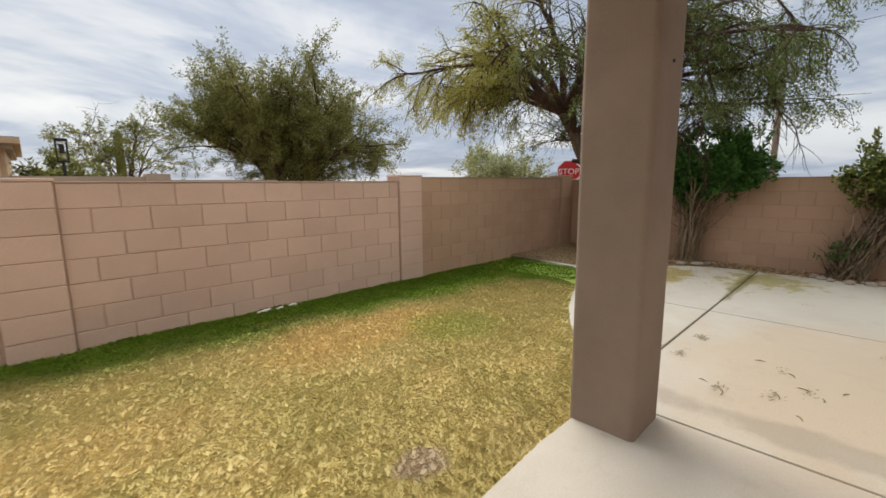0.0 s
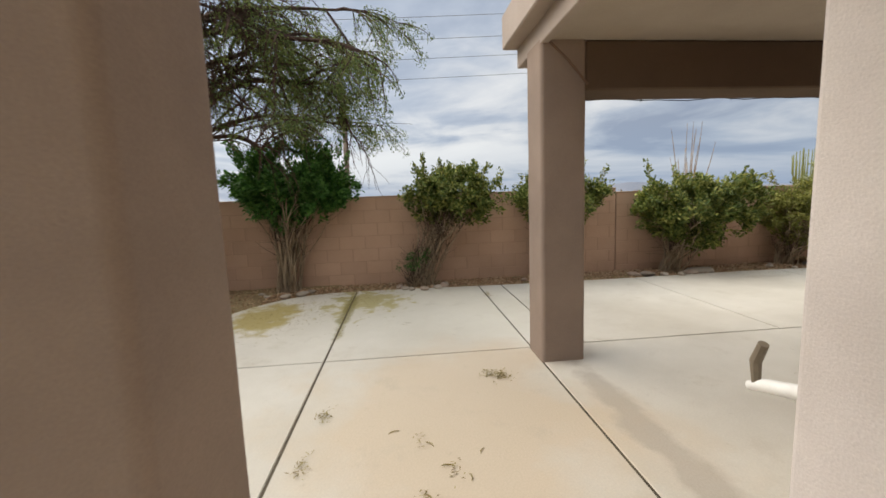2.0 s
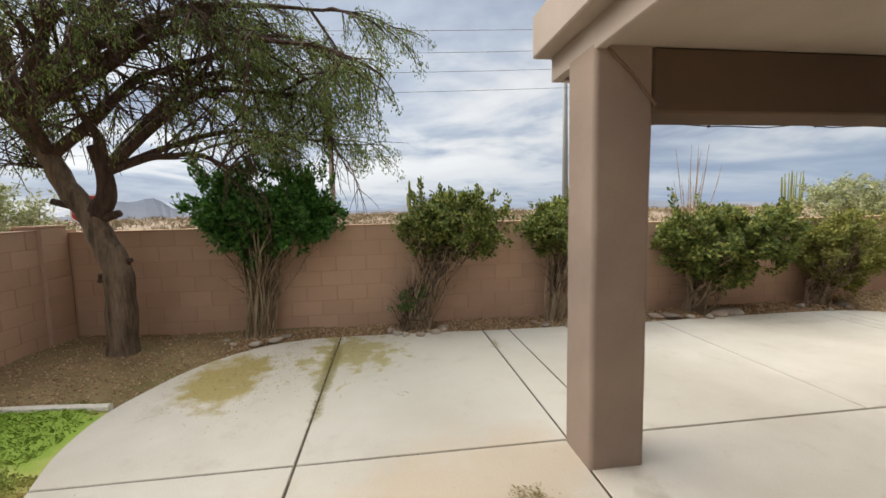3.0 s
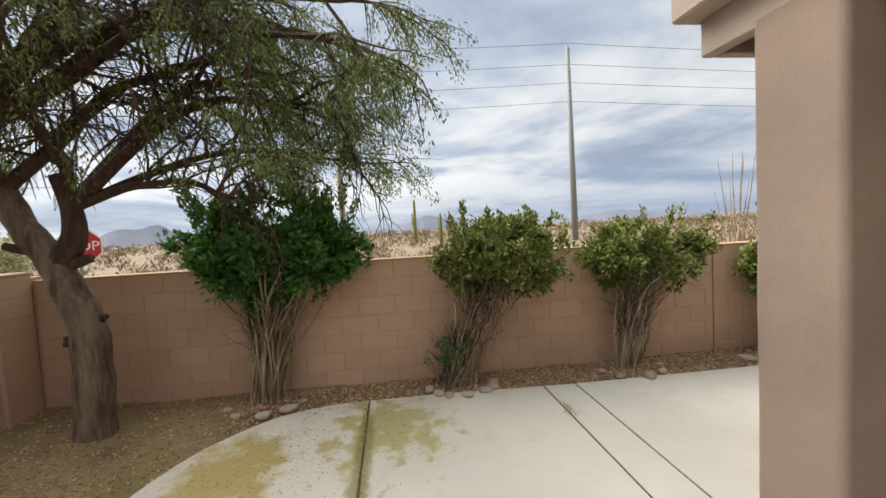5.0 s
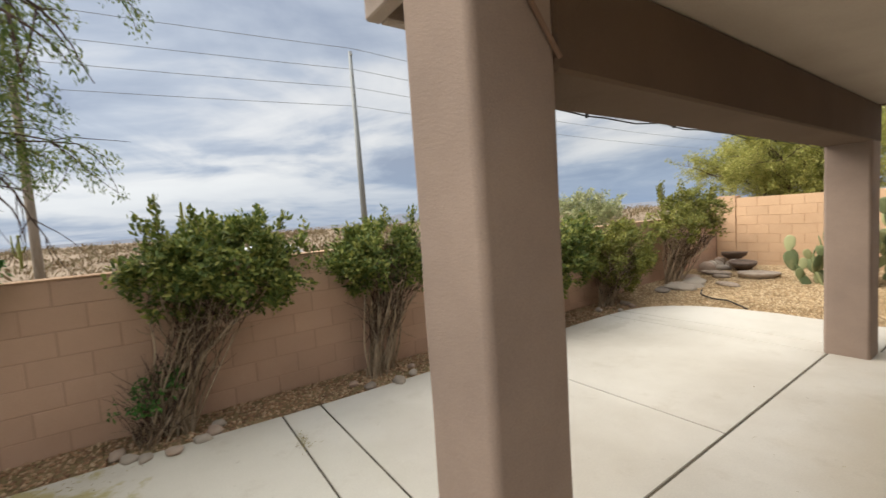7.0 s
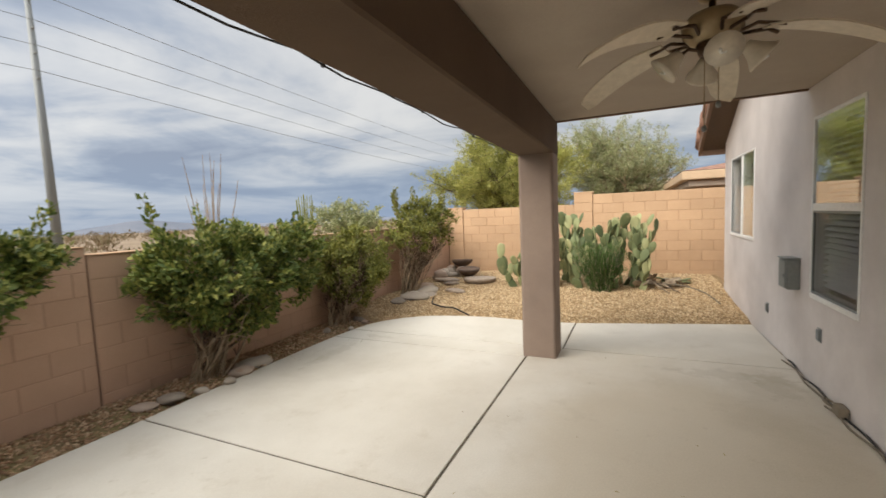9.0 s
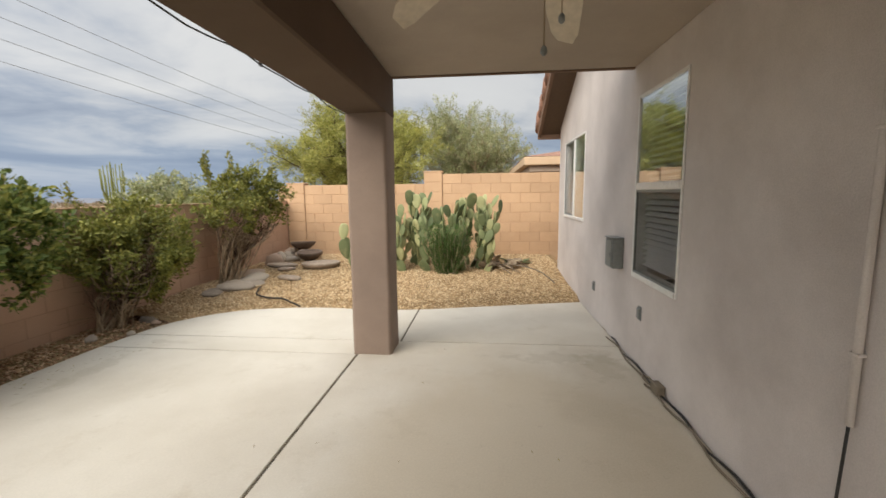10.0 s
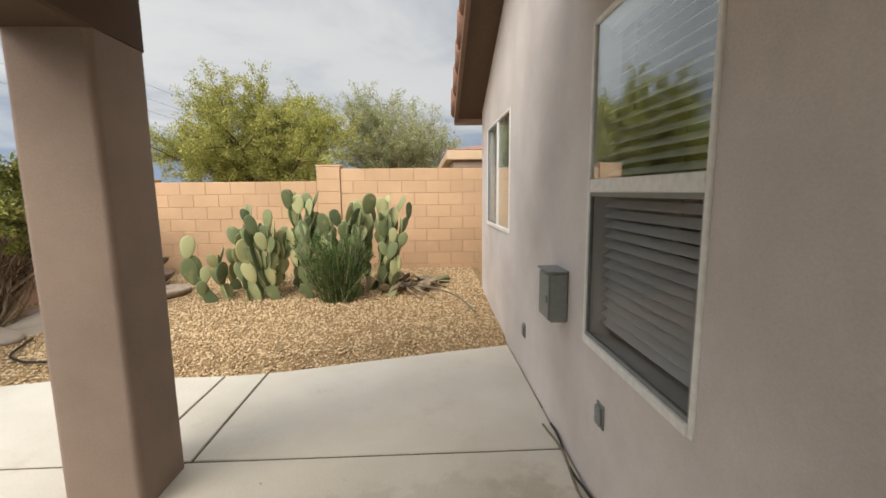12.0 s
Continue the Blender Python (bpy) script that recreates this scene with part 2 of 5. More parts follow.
def pebble_material(name, a, b, d):
    k = Mat(name, 0.85)
    c = k.ramp(k.rnd("island"), (0.0, a), (0.5, b), (1.0, d))
    k.color(k.mix(0.3, c, k.ramp(k.noise(90, 3), (0.3, 0.7), (0.7, 1.2)), "MULTIPLY"))
    return k.m


PEBBLE = pebble_material("tan_gravel", (0.34, 0.22, 0.115), (0.56, 0.40, 0.225), (0.70, 0.56, 0.36))
CHIP = pebble_material("brown_gravel", (0.21, 0.12, 0.07), (0.37, 0.225, 0.125), (0.54, 0.39, 0.25))
k = Mat("river_stone", 0.75)
c = k.ramp(k.rnd(), (0.0, (0.22, 0.175, 0.135)), (0.5, (0.42, 0.36, 0.29)), (1.0, (0.36, 0.24, 0.175)))
k.color(k.mix(k.ramp(k.noise(16, 5), (0.5, 0.0), (0.72, 0.5)), c, (0.42, 0.35, 0.275))).bump(k.noise(35, 5), 0.006, 0.6)
STONE = k.m
k = Mat("desert", 0.95)
c = k.ramp(k.noise(0.12, 6), (0.3, (0.20, 0.145, 0.095)), (0.7, (0.31, 0.235, 0.165)))
k.color(k.mix(k.ramp(k.noise(0.9, 6), (0.52, 0.0), (0.7, 0.6)), c, (0.20, 0.165, 0.08))).bump(k.noise(6, 5), 0.08, 0.8)
DESERT = k.m
# the blue-grey of distance haze is put into the mountains' own colour
k = Mat("hazed_mountain", 1.0)
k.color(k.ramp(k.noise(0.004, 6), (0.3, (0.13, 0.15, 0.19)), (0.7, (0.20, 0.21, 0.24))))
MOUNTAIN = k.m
k = Mat("scrub", 0.9)
c = k.ramp(k.rnd("island"), (0.0, (0.13, 0.095, 0.05)), (0.6, (0.24, 0.17, 0.10)), (1.0, (0.15, 0.135, 0.065)))
k.color(c)
SCRUB = k.m


def bark_material(name, a, b, scale=9):
    k = Mat(name, 0.95)
    f = k.noise(scale, 6, (1, 1, 0.18), 0.7)
    k.color(k.ramp(f, (0.35, a), (0.65, b))).bump(f, 0.03, 1.0).bump(k.noise(60, 4), 0.006, 0.6)
    return k.m


BARK = bark_material("mesquite_bark", (0.07, 0.048, 0.034), (0.25, 0.18, 0.125))
LIMB = bark_material("dark_limb_bark", (0.045, 0.028, 0.022), (0.115, 0.07, 0.05), 14)
STEM = bark_material("pale_stem_bark", (0.16, 0.105, 0.06), (0.46, 0.36, 0.245), 20)


def leaf_material(name, a, b, d, through_light=0.25, where=None):
    """Leaves: every leaf its own tint; a little light passes through them."""
    k = Mat(name, 0.55)
    c = k.ramp(k.rnd("island"), (0.0, a), (0.55, b), (1.0, d))
    if where:
        x, y, rx, ry, tint = where
        c = k.mix(k.calc("MULTIPLY", k.blot(x, y, rx, ry, 0.45, 0.9), 0.8), c, tint)
    c = k.mix(0.5, c, k.ramp(k.noise(1.7, 3), (0.3, 0.65), (0.7, 1.3)), "MULTIPLY")
    k.color(c)
    tr = k.n.new("ShaderNodeBsdfTranslucent")
    k.l.new(c, tr.inputs[0])
    mx = k.n.new("ShaderNodeMixShader")
    mx.inputs[0].default_value = through_light
    k.l.new(k.b.outputs[0], mx.inputs[1])
    k.l.new(tr.outputs[0], mx.inputs[2])
    k.l.new(mx.outputs[0], k.n["Material Output"].inputs[0])
    return k.m


LEAF_MESQUITE = leaf_material("mesquite_leaf", (0.065, 0.11, 0.025), (0.14, 0.185, 0.048), (0.25, 0.275, 0.08), 0.38, (5.4, 6.0, 2.8, 2.6, (0.42, 0.38, 0.07)))
LEAF_DARK = leaf_material("dark_green_leaf", (0.03, 0.09, 0.015), (0.065, 0.17, 0.03), (0.13, 0.27, 0.055))
LEAF_MID = leaf_material("mid_green_leaf", (0.058, 0.092, 0.02), (0.145, 0.185, 0.04), (0.36, 0.355, 0.09))
LEAF_YELLOW = leaf_material("yellow_green_leaf", (0.095, 0.11, 0.024), (0.20, 0.21, 0.043), (0.34, 0.32, 0.08))
LEAF_PALO = leaf_material("palo_verde_leaf", (0.22, 0.24, 0.05), (0.36, 0.36, 0.09), (0.50, 0.47, 0.16))
LEAF_SILVER = leaf_material("silver_green_leaf", (0.18, 0.21, 0.08), (0.32, 0.34, 0.16), (0.52, 0.52, 0.32))
LEAF_OLIVE = leaf_material("olive_leaf", (0.10, 0.115, 0.03), (0.20, 0.21, 0.055), (0.31, 0.295, 0.085))
LEAF_BROOM = leaf_material("broom_leaf", (0.04, 0.08, 0.02), (0.08, 0.14, 0.035), (0.14, 0.20, 0.06))
LITTER = pebble_material("leaf_litter", (0.13, 0.085, 0.03), (0.24, 0.185, 0.055), (0.33, 0.28, 0.11))
k = Mat("cactus_skin", 0.6)
c = k.ramp(k.rnd(), (0.0, (0.085, 0.11, 0.05)), (0.5, (0.20, 0.235, 0.11)), (1.0, (0.40, 0.40, 0.20)))
k.color(k.mix(k.ramp(k.noise(7, 4), (0.55, 0.0), (0.75, 0.5)), c, (0.38, 0.33, 0.17))).bump(k.noise(55, 2), 0.008, 0.7)
CACTUS = k.m
k = Mat("dead_cactus", 0.9)
k.color(k.ramp(k.noise(12, 5), (0.3, (0.10, 0.065, 0.04)), (0.7, (0.36, 0.29, 0.20)))).bump(k.noise(40, 4), 0.01, 0.8)
DEADPAD = k.m


def plain(name, base, rough=0.5, metal=0.0, vary=0.18, scale=30):
    k = Mat(name, rough, metal)
    k.color(k.ramp(k.noise(scale, 4), (0.3, tuple(v * (1 - vary) for v in base)), (0.7, base))).bump(k.noise(scale * 3, 3), 0.001, 0.3)
    return k.m


VINYL = plain("white_vinyl", (0.86, 0.85, 0.82), 0.4)
BLIND = plain("blind_slat", (0.86, 0.85, 0.82), 0.5)
BOX_GREY = plain("grey_enamel", (0.24, 0.255, 0.25), 0.45)
BLACK = plain("black_rubber", (0.03, 0.028, 0.026), 0.55)
HOSE = plain("weathered_hose", (0.20, 0.165, 0.12), 0.7)
STEEL = plain("galvanised_steel", (0.27, 0.285, 0.285), 0.6, 0.3)
WOODPOLE = bark_material("weathered_pole_wood", (0.15, 0.12, 0.09), (0.27, 0.225, 0.175), 6)
FAN_CREAM = plain("cream_blade", (0.62, 0.54, 0.42), 0.45)
FAN_BRONZE = plain("bronze_fitting", (0.09, 0.055, 0.035), 0.4, 0.6)
FAN_BRASS = plain("antique_brass", (0.40, 0.31, 0.19), 0.4, 0.5)
SHADE = plain("frosted_shade", (0.66, 0.60, 0.50), 0.35)
TILE = plain("clay_roof_tile", (0.33, 0.185, 0.13), 0.85, 0, 0.4, 12)
TILE_PALE = plain("pale_roof_tile", (0.60, 0.44, 0.35), 0.85, 0, 0.3, 3)
TRIM = plain("brown_trim", (0.20, 0.125, 0.085), 0.8)
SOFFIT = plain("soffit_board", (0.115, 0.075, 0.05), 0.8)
NEIGHBOUR = plain("neighbour_stucco", (0.56, 0.41, 0.27), 0.9, 0, 0.15, 2)
NEIGHBOUR_WALL = plain("neighbour_wall_paint", (0.42, 0.34, 0.27), 0.9, 0, 0.2, 2)
# near-black tone: indoor dimness put into the room's colour
DARKROOM = plain("dim_room_tone", (0.12, 0.11, 0.10), 0.9)
BASIN = plain("weathered_basin_stone", (0.42, 0.335, 0.26), 0.85, 0, 0.4, 14)
BASIN_DARK = plain("dark_basin_stone", (0.17, 0.12, 0.09), 0.85, 0, 0.4, 14)
RED = plain("red_sign_face", (0.46, 0.03, 0.035), 0.4)
WHITE = plain("white_paint", (0.78, 0.78, 0.76), 0.4)
CARWHITE = plain("white_car_paint", (0.80, 0.80, 0.79), 0.25)
CARGLASS = plain("dark_car_glass", (0.03, 0.035, 0.04), 0.1)
CEMENT = plain("cement_spatter", (0.70, 0.65, 0.58), 0.9)

k = Mat("window_glass", 0.0)
tr, gl, mx, fr = (k.n.new("ShaderNode" + s) for s in ("BsdfTransparent", "BsdfGlossy", "MixShader", "LayerWeight"))
tr.inputs[0].default_value = (0.90, 0.93, 0.92, 1)
gl.inputs["Roughness"].default_value, gl.inputs["Color"].default_value = 0.01, (0.92, 0.95, 0.97, 1)
k.l.new(k.ramp(fr.outputs["Facing"], (0.0, 0.07), (0.5, 0.16), (1.0, 0.85)), mx.inputs[0]); k.l.new(tr.outputs[0], mx.inputs[1]); k.l.new(gl.outputs[0], mx.inputs[2])
k.l.new(mx.outputs[0], k.n["Material Output"].inputs[0])
GLASS = k.m
# pane behind the insect screen: the screen's dulling of reflections set into its gloss
k = Mat("screened_glass", 0.0)
tr, gl, mx, fr = (k.n.new("ShaderNode" + s) for s in ("BsdfTransparent", "BsdfGlossy", "MixShader", "LayerWeight"))
gl.inputs["Roughness"].default_value, gl.inputs["Color"].default_value = 0.04, (0.9, 0.93, 0.95, 1)
k.l.new(k.ramp(fr.outputs["Facing"], (0.0, 0.02), (0.6, 0.05), (1.0, 0.4)), mx.inputs[0]); k.l.new(tr.outputs[0], mx.inputs[1]); k.l.new(gl.outputs[0], mx.inputs[2])
k.l.new(mx.outputs[0], k.n["Material Output"].inputs[0])
GLASS_LOW = k.m
k = Mat("insect_screen", 0.9)
k.color((0.05, 0.048, 0.045))
tr, mx = k.n.new("ShaderNodeBsdfTransparent"), k.n.new("ShaderNodeMixShader")
mx.inputs[0].default_value = 0.34
k.l.new(tr.outputs[0], mx.inputs[1]); k.l.new(k.b.outputs[0], mx.inputs[2]); k.l.new(mx.outputs[0], k.n["Material Output"].inputs[0])
SCREEN = k.m


# ---- mesh helpers ----
class MB:
    """Collects vertices and faces for one mesh."""

    def __init__(self):
        self.v, self.f, self.smooth = [], [], False

    def quad(self, a, b, c, d):
        i = len(self.v)
        self.v += [a, b, c, d]
        self.f.append((i, i + 1, i + 2, i + 3))

    def box(self, x0, y0, z0, x1, y1, z1, bevel=0.0):
        """A box; with a bevel its upright and lying edges are chamfered."""
        if bevel <= 0:
            i = len(self.v)
            self.v += [(x0, y0, z0), (x1, y0, z0), (x1, y1, z0), (x0, y1, z0), (x0, y0, z1), (x1, y0, z1), (x1, y1, z1), (x0, y1, z1)]
            self.f += [tuple(i + j for j in q) for q in ((3, 2, 1, 0), (4, 5, 6, 7), (0, 1, 5, 4), (1, 2, 6, 5), (2, 3, 7, 6), (3, 0, 4, 7))]
            return self
        bm = bmesh.new()
        bmesh.ops.create_cube(bm, size=1, matrix=Matrix.Translation(((x0 + x1) / 2, (y0 + y1) / 2, (z0 + z1) / 2)) @ Matrix.Diagonal((x1 - x0, y1 - y0, z1 - z0, 1)))
        bmesh.ops.bevel(bm, geom=bm.edges[:], offset=bevel, segments=3 if bevel > 0.012 else 1, profile=0.5, affect="EDGES")
        return self.take(bm)

    def take(self, bm, m=None):
        i = len(self.v)
        bm.verts.index_update()
        self.v += [tuple(m @ v.co) if m else tuple(v.co) for v in bm.verts]
        self.f += [tuple(i + v.index for v in f.verts) for f in bm.faces]
        bm.free()
        return self

    def tube(self, pts, radii, sides=6, cap=True):
        pts = [Vector(p) for p in pts]
        if isinstance(radii, (int, float)):
            radii = [radii] * len(pts)
        base = len(self.v)
        prev = None
        for j, p in enumerate(pts):
            d = (pts[min(j + 1, len(pts) - 1)] - pts[max(j - 1, 0)])
            d = d.normalized() if d.length > 1e-9 else Vector((0, 0, 1))
            if prev is None:
                u = d.cross(Vector((0.31, 0.87, 0.39))).normalized()
            else:
                u = (prev - d * prev.dot(d))
                u = u.normalized() if u.length > 1e-6 else d.orthogonal().normalized()
            prev = u
            w = d.cross(u)
            for s in range(sides):
                a = 2 * math.pi * s / sides
                q = p + (u * math.cos(a) + w * math.sin(a)) * radii[j]
                self.v.append((q.x, q.y, q.z))
        for j in range(len(pts) - 1):
            for s in range(sides):
                a, b = base + j * sides + s, base + j * sides + (s + 1) % sides
                self.f.append((a, b, b + sides, a + sides))
        if cap:
            self.f.append(tuple(base + s for s in reversed(range(sides))))
            self.f.append(tuple(base + (len(pts) - 1) * sides + s for s in range(sides)))
        return self

    def lathe(self, profile, centre=(0, 0, 0), sides=20):
        """profile: (radius, height) from bottom to top, turned round the upright axis."""
        i = len(self.v)
        for r, h in profile:
            for s in range(sides):
                a = 2 * math.pi * s / sides
                self.v.append((centre[0] + r * math.cos(a), centre[1] + r * math.sin(a), centre[2] + h))
        for j in range(len(profile) - 1):
            for s in range(sides):
                a, b = i + j * sides + s, i + j * sides + (s + 1) % sides
                self.f.append((a, b, b + sides, a + sides))
        self.f.append(tuple(i + s for s in reversed(range(sides))))
        self.f.append(tuple(i + (len(profile) - 1) * sides + s for s in range(sides)))
        return self

    def leaf(self, p, d, n, length, width):
        """A leaf folded a little along its midrib."""
        s = d.cross(n)
        s = s.normalized() * (width / 2) if s.length > 1e-6 else Vector((width / 2, 0, 0))
        m, e = p + d * (length * 0.45), p + d * length
        i = len(self.v)
        up = n * (width * 0.18)
        a, b = m + s + up, m - s + up
        self.v += [(p.x, p.y, p.z), (a.x, a.y, a.z), (e.x, e.y, e.z), (b.x, b.y, b.z)]
        self.f += [(i, i + 1, i + 2), (i, i + 2, i + 3)]

    def mesh(self, name, mat, smooth=False):
        me = bpy.data.meshes.new(name)
        me.from_pydata(self.v, [], self.f)
        me.materials.append(mat)
        if smooth or self.smooth:
            me.polygons.foreach_set("use_smooth", [True] * len(me.polygons))
        me.update()
        return me


def part(name, mb, mat, parent=None, label="", smooth=False):
    ob = new(name, mb.mesh(name, mat, smooth) if isinstance(mb, MB) else mb)
    if parent is not None:
        ob.parent = parent
    return tagged(ob, label)


def thing(name, label, category, at=(0, 0, 0), group="", kind=""):
    ob = new(name)
    ob.empty_display_size = 0.1
    ob.location = at
    return tagged(ob, label, category, group, kind)


def structure(name, mb, mat, label, category, smooth=False):
    return tagged(part(name, mb, mat, None, "", smooth), label, category, "", "structure")


R = random.Random(7)


def rvec(r=1.0):
    while True:
        v = Vector((R.uniform(-1, 1), R.uniform(-1, 1), R.uniform(-1, 1)))
        if 0.05 < v.length < 1:
            return v * r


def ellipsoid_mesh(name, mat, sub=2, jag=0.15, seed=0):
    bm = bmesh.new()
    bmesh.ops.create_icosphere(bm, subdivisions=sub, radius=1)
    for v in bm.verts:
        v.co *= 1 + jag * (noise.noise(v.co * 1.3 + Vector((seed * 7.1, 0, 0))) + 0.4 * noise.noise(v.co * 3 + Vector((0, seed * 3.3, 0))))
    return MB().take(bm).mesh(name, mat, sub > 1)


def arrays_mesh(name, verts, faces, mat):
    """A mesh from numpy arrays; all faces have the same number of corners."""
    me = bpy.data.meshes.new(name)
    k_ = faces.shape[1]
    me.vertices.add(len(verts))
    me.vertices.foreach_set("co", verts.astype(np.float32).ravel())
    me.loops.add(faces.size)
    me.loops.foreach_set("vertex_index", faces.astype(np.int32).ravel())
    me.polygons.add(len(faces))
    me.polygons.foreach_set("loop_start", np.arange(0, faces.size, k_, dtype=np.int32))
    me.materials.append(mat)
    me.update(calc_edges=True)
    me.validate()
    return me


# ---- plan of the slab ----
EDGE = [(2.885, 1.13), (3.5, 1.62), (4.5, 2.25), (5.5, 2.68), (5.97, 2.80), (6.4, 2.81), (6.78, 2.72), (7.2, 2.58), (7.56, 2.36), (7.92, 1.98), (8.07, 1.55), (8.10, 1.2), (8.08, 0.3), (8.0, -1.04), (7.98, -2.3),
        (7.97, -3.16), (8.0, -4.7), (7.97, -5.8), (7.83, -6.4), (7.4, -6.85), (6.87, -7.03), (6.3, -7.09), (5.77, -7.05), (5.1, -7.08), (4.3, -7.27), (3.6, -7.44), (2.99, -7.58)]


def smooth_line(pts, n=5):
    out = []
    for i in range(len(pts) - 1):
        p0, p1, p2, p3 = (Vector(pts[max(0, min(len(pts) - 1, j))]) for j in (i - 1, i, i + 1, i + 2))
        for s in range(n):
            t = s / n
            out.append(0.5 * (2 * p1 + (p2 - p0) * t + (2 * p0 - 5 * p1 + 4 * p2 - p3) * t * t + (3 * p1 - p0 - 3 * p2 + p3) * t ** 3))
    return [tuple(p) for p in out] + [tuple(pts[-1])]


OUTLINE = smooth_line(EDGE) + [(2.99, -0.62), (2.885, -0.62)]


def clip(poly, axis, value, keep_less):
    out = []
    for i, p in enumerate(poly):
        q = poly[(i + 1) % len(poly)]
        a, b = (p[axis] <= value) == keep_less, (q[axis] <= value) == keep_less
        if a:
            out.append(p)
        if a != b:
            t = (value - p[axis]) / (q[axis] - p[axis])
            out.append((p[0] + t * (q[0] - p[0]), p[1] + t * (q[1] - p[1])))
    return out


def inside(x, y, poly):
    hit = False
    for i, (ax, ay) in enumerate(poly):
        bx, by = poly[i - 1]
        if (ay > y) != (by > y) and x < (bx - ax) * (y - ay) / (by - ay) + ax:
            hit = not hit
    return hit


def off_slab(x, y):
    """Metres from the slab's edge; negative on the slab."""
    d = min(math.hypot(x - a, y - b) for a, b in OUTLINE[:-2:2])
    if x < 2.885:
        d = min(d, abs(y - 1.13))
        return -d if y < 1.13 else d
    return -d if inside(x, y, OUTLINE) else d


def prism(poly, z0, z1, bevel=0.006):
    """An upright prism over a polygon of the plan, its top edge chamfered."""
    area = sum(a[0] * b[1] - b[0] * a[1] for a, b in zip(poly, poly[1:] + poly[:1]))
    if area < 0:
        poly = poly[::-1]
    clean = [p for i, p in enumerate(poly) if math.hypot(p[0] - poly[i - 1][0], p[1] - poly[i - 1][1]) > 0.004]
    n = len(clean)
    ins = []
    for i in range(n):
        p, a, b = Vector(clean[i]), Vector(clean[i - 1]), Vector(clean[(i + 1) % n])
        u, w = (p - a).normalized(), (b - p).normalized()
        nrm = Vector((-(u + w).y, (u + w).x))
        ins.append(p + (nrm.normalized() * bevel if nrm.length > 1e-6 else Vector((0, 0))))
    mb = MB()
    mb.v = [(*p, z0) for p in clean] + [(*p, z1 - bevel) for p in clean] + [(p.x, p.y, z1) for p in ins]
    for lo in (0, n):
        mb.f += [(lo + i, lo + (i + 1) % n, lo + n + (i + 1) % n, lo + n + i) for i in range(n)]
    mb.f += [tuple(range(2 * n, 3 * n)), tuple(reversed(range(n)))]
    return mb


# ---- ground to the horizon ----
def yard_or_out(x, y):
    dx, dy = max(-6 - x, 0, x - 8.8), max(-11.0 - y, 0, y - 4.7)
    d = math.hypot(dx, dy)
    if d <= 0:
        return -0.14
    return -0.14 - 0.36 * min(d / 12, 1) - 0.008 * max(0, d - 60) + 0.12 * noise.noise(Vector((x * 0.07, y * 0.07, 0))) * min(d / 20, 1) + 0.5 * noise.noise(Vector((x * 0.008, y * 0.008, 3))) * min(d / 150, 1)


mb = MB()
steps = [-3500, -1500, -700, -350, -200, -120, -80, -50, -35, -25, -18, -12, -6.2, -3, 0, 3, 6, 8.9, 11, 14, 18, 22, 27, 33, 40, 50, 65, 90, 130, 200, 350, 700, 1500, 3500]
for y in steps:
    for x in steps:
        mb.v.append((x, y, yard_or_out(x, y)))
w_ = len(steps)
mb.f = [(j * w_ + i, j * w_ + i + 1, (j + 1) * w_ + i + 1, (j + 1) * w_ + i) for j in range(w_ - 1) for i in range(w_ - 1)]
structure("ground", mb, DESERT, "tan desert earth with dry stubble, reaching the horizon", "ground", True)


def bed(name, x0, x1, y0, y1, height, mat, label, category, step=0.12):
    mb = MB()
    nx, ny = int((x1 - x0) / step) + 1, int((y1 - y0) / step) + 1
    for j in range(ny + 1):
        for i in range(nx + 1):
            x, y = x0 + (x1 - x0) * i / nx, y0 + (y1 - y0) * j / ny
            mb.v.append((x, y, height(x, y)))
    mb.f = [(j * (nx + 1) + i, j * (nx + 1) + i + 1, (j + 1) * (nx + 1) + i + 1, (j + 1) * (nx + 1) + i) for j in range(ny) for i in range(nx)]
    return structure(name, mb, mat, label, category, True)


def rough_ground(x, y, a=0.02, s=2.5):
    return a * noise.noise(Vector((x * s, y * s, 1.7))) + a * 0.4 * noise.noise(Vector((x * s * 4, y * s * 4, 5)))


def lawn_z(x, y):
    return -0.045 + 0.055 * max(0, min(off_slab(x, y) / 0.25, 1)) + rough_ground(x, y, 0.012) * (off_slab(x, y) > 0)


def soil_z(x, y):
    d = off_slab(x, y)
    return -0.05 + 0.07 * max(0, min(d / 0.5, 1)) + 0.05 * max(0, min((y - 3.4) / 1.0, 1)) + rough_ground(x, y, 0.02) * (d > 0)


def strip_z(x, y):
    d = off_slab(x, y)
    return -0.05 + 0.05 * max(0, min(d / 0.3, 1)) + rough_ground(x, y, 0.012) * (d > 0)


def gravel_z(x, y):
    d = off_slab(x, y)
    return -0.05 + 0.07 * max(0, min(d / 0.3, 1)) + 0.14 * max(0, min((d - 0.2) / 2.2, 1)) + rough_ground(x, y, 0.03, 1.2) * (d > 0)


bed("lawn", -6, 6.5, 1.02, 4.53, lawn_z, LAWN, "patchy lawn, dry straw in the middle, green along the wall", "lawn", 0.14)
bed("garden_bed", 6.5, 8.65, 1.4, 4.53, soil_z, SOIL, "bare brown garden soil under the tree", "ground")
bed("planting_strip", 7.4, 8.65, -6.4, 1.4, strip_z, SOIL, "narrow planting strip of brown gravel along the wall", "ground")
bed("gravel_yard", 2.9, 8.65, -10.9, -6.4, gravel_z, GRAVEL_BED, "tan gravel yard mounded behind the slab", "ground")

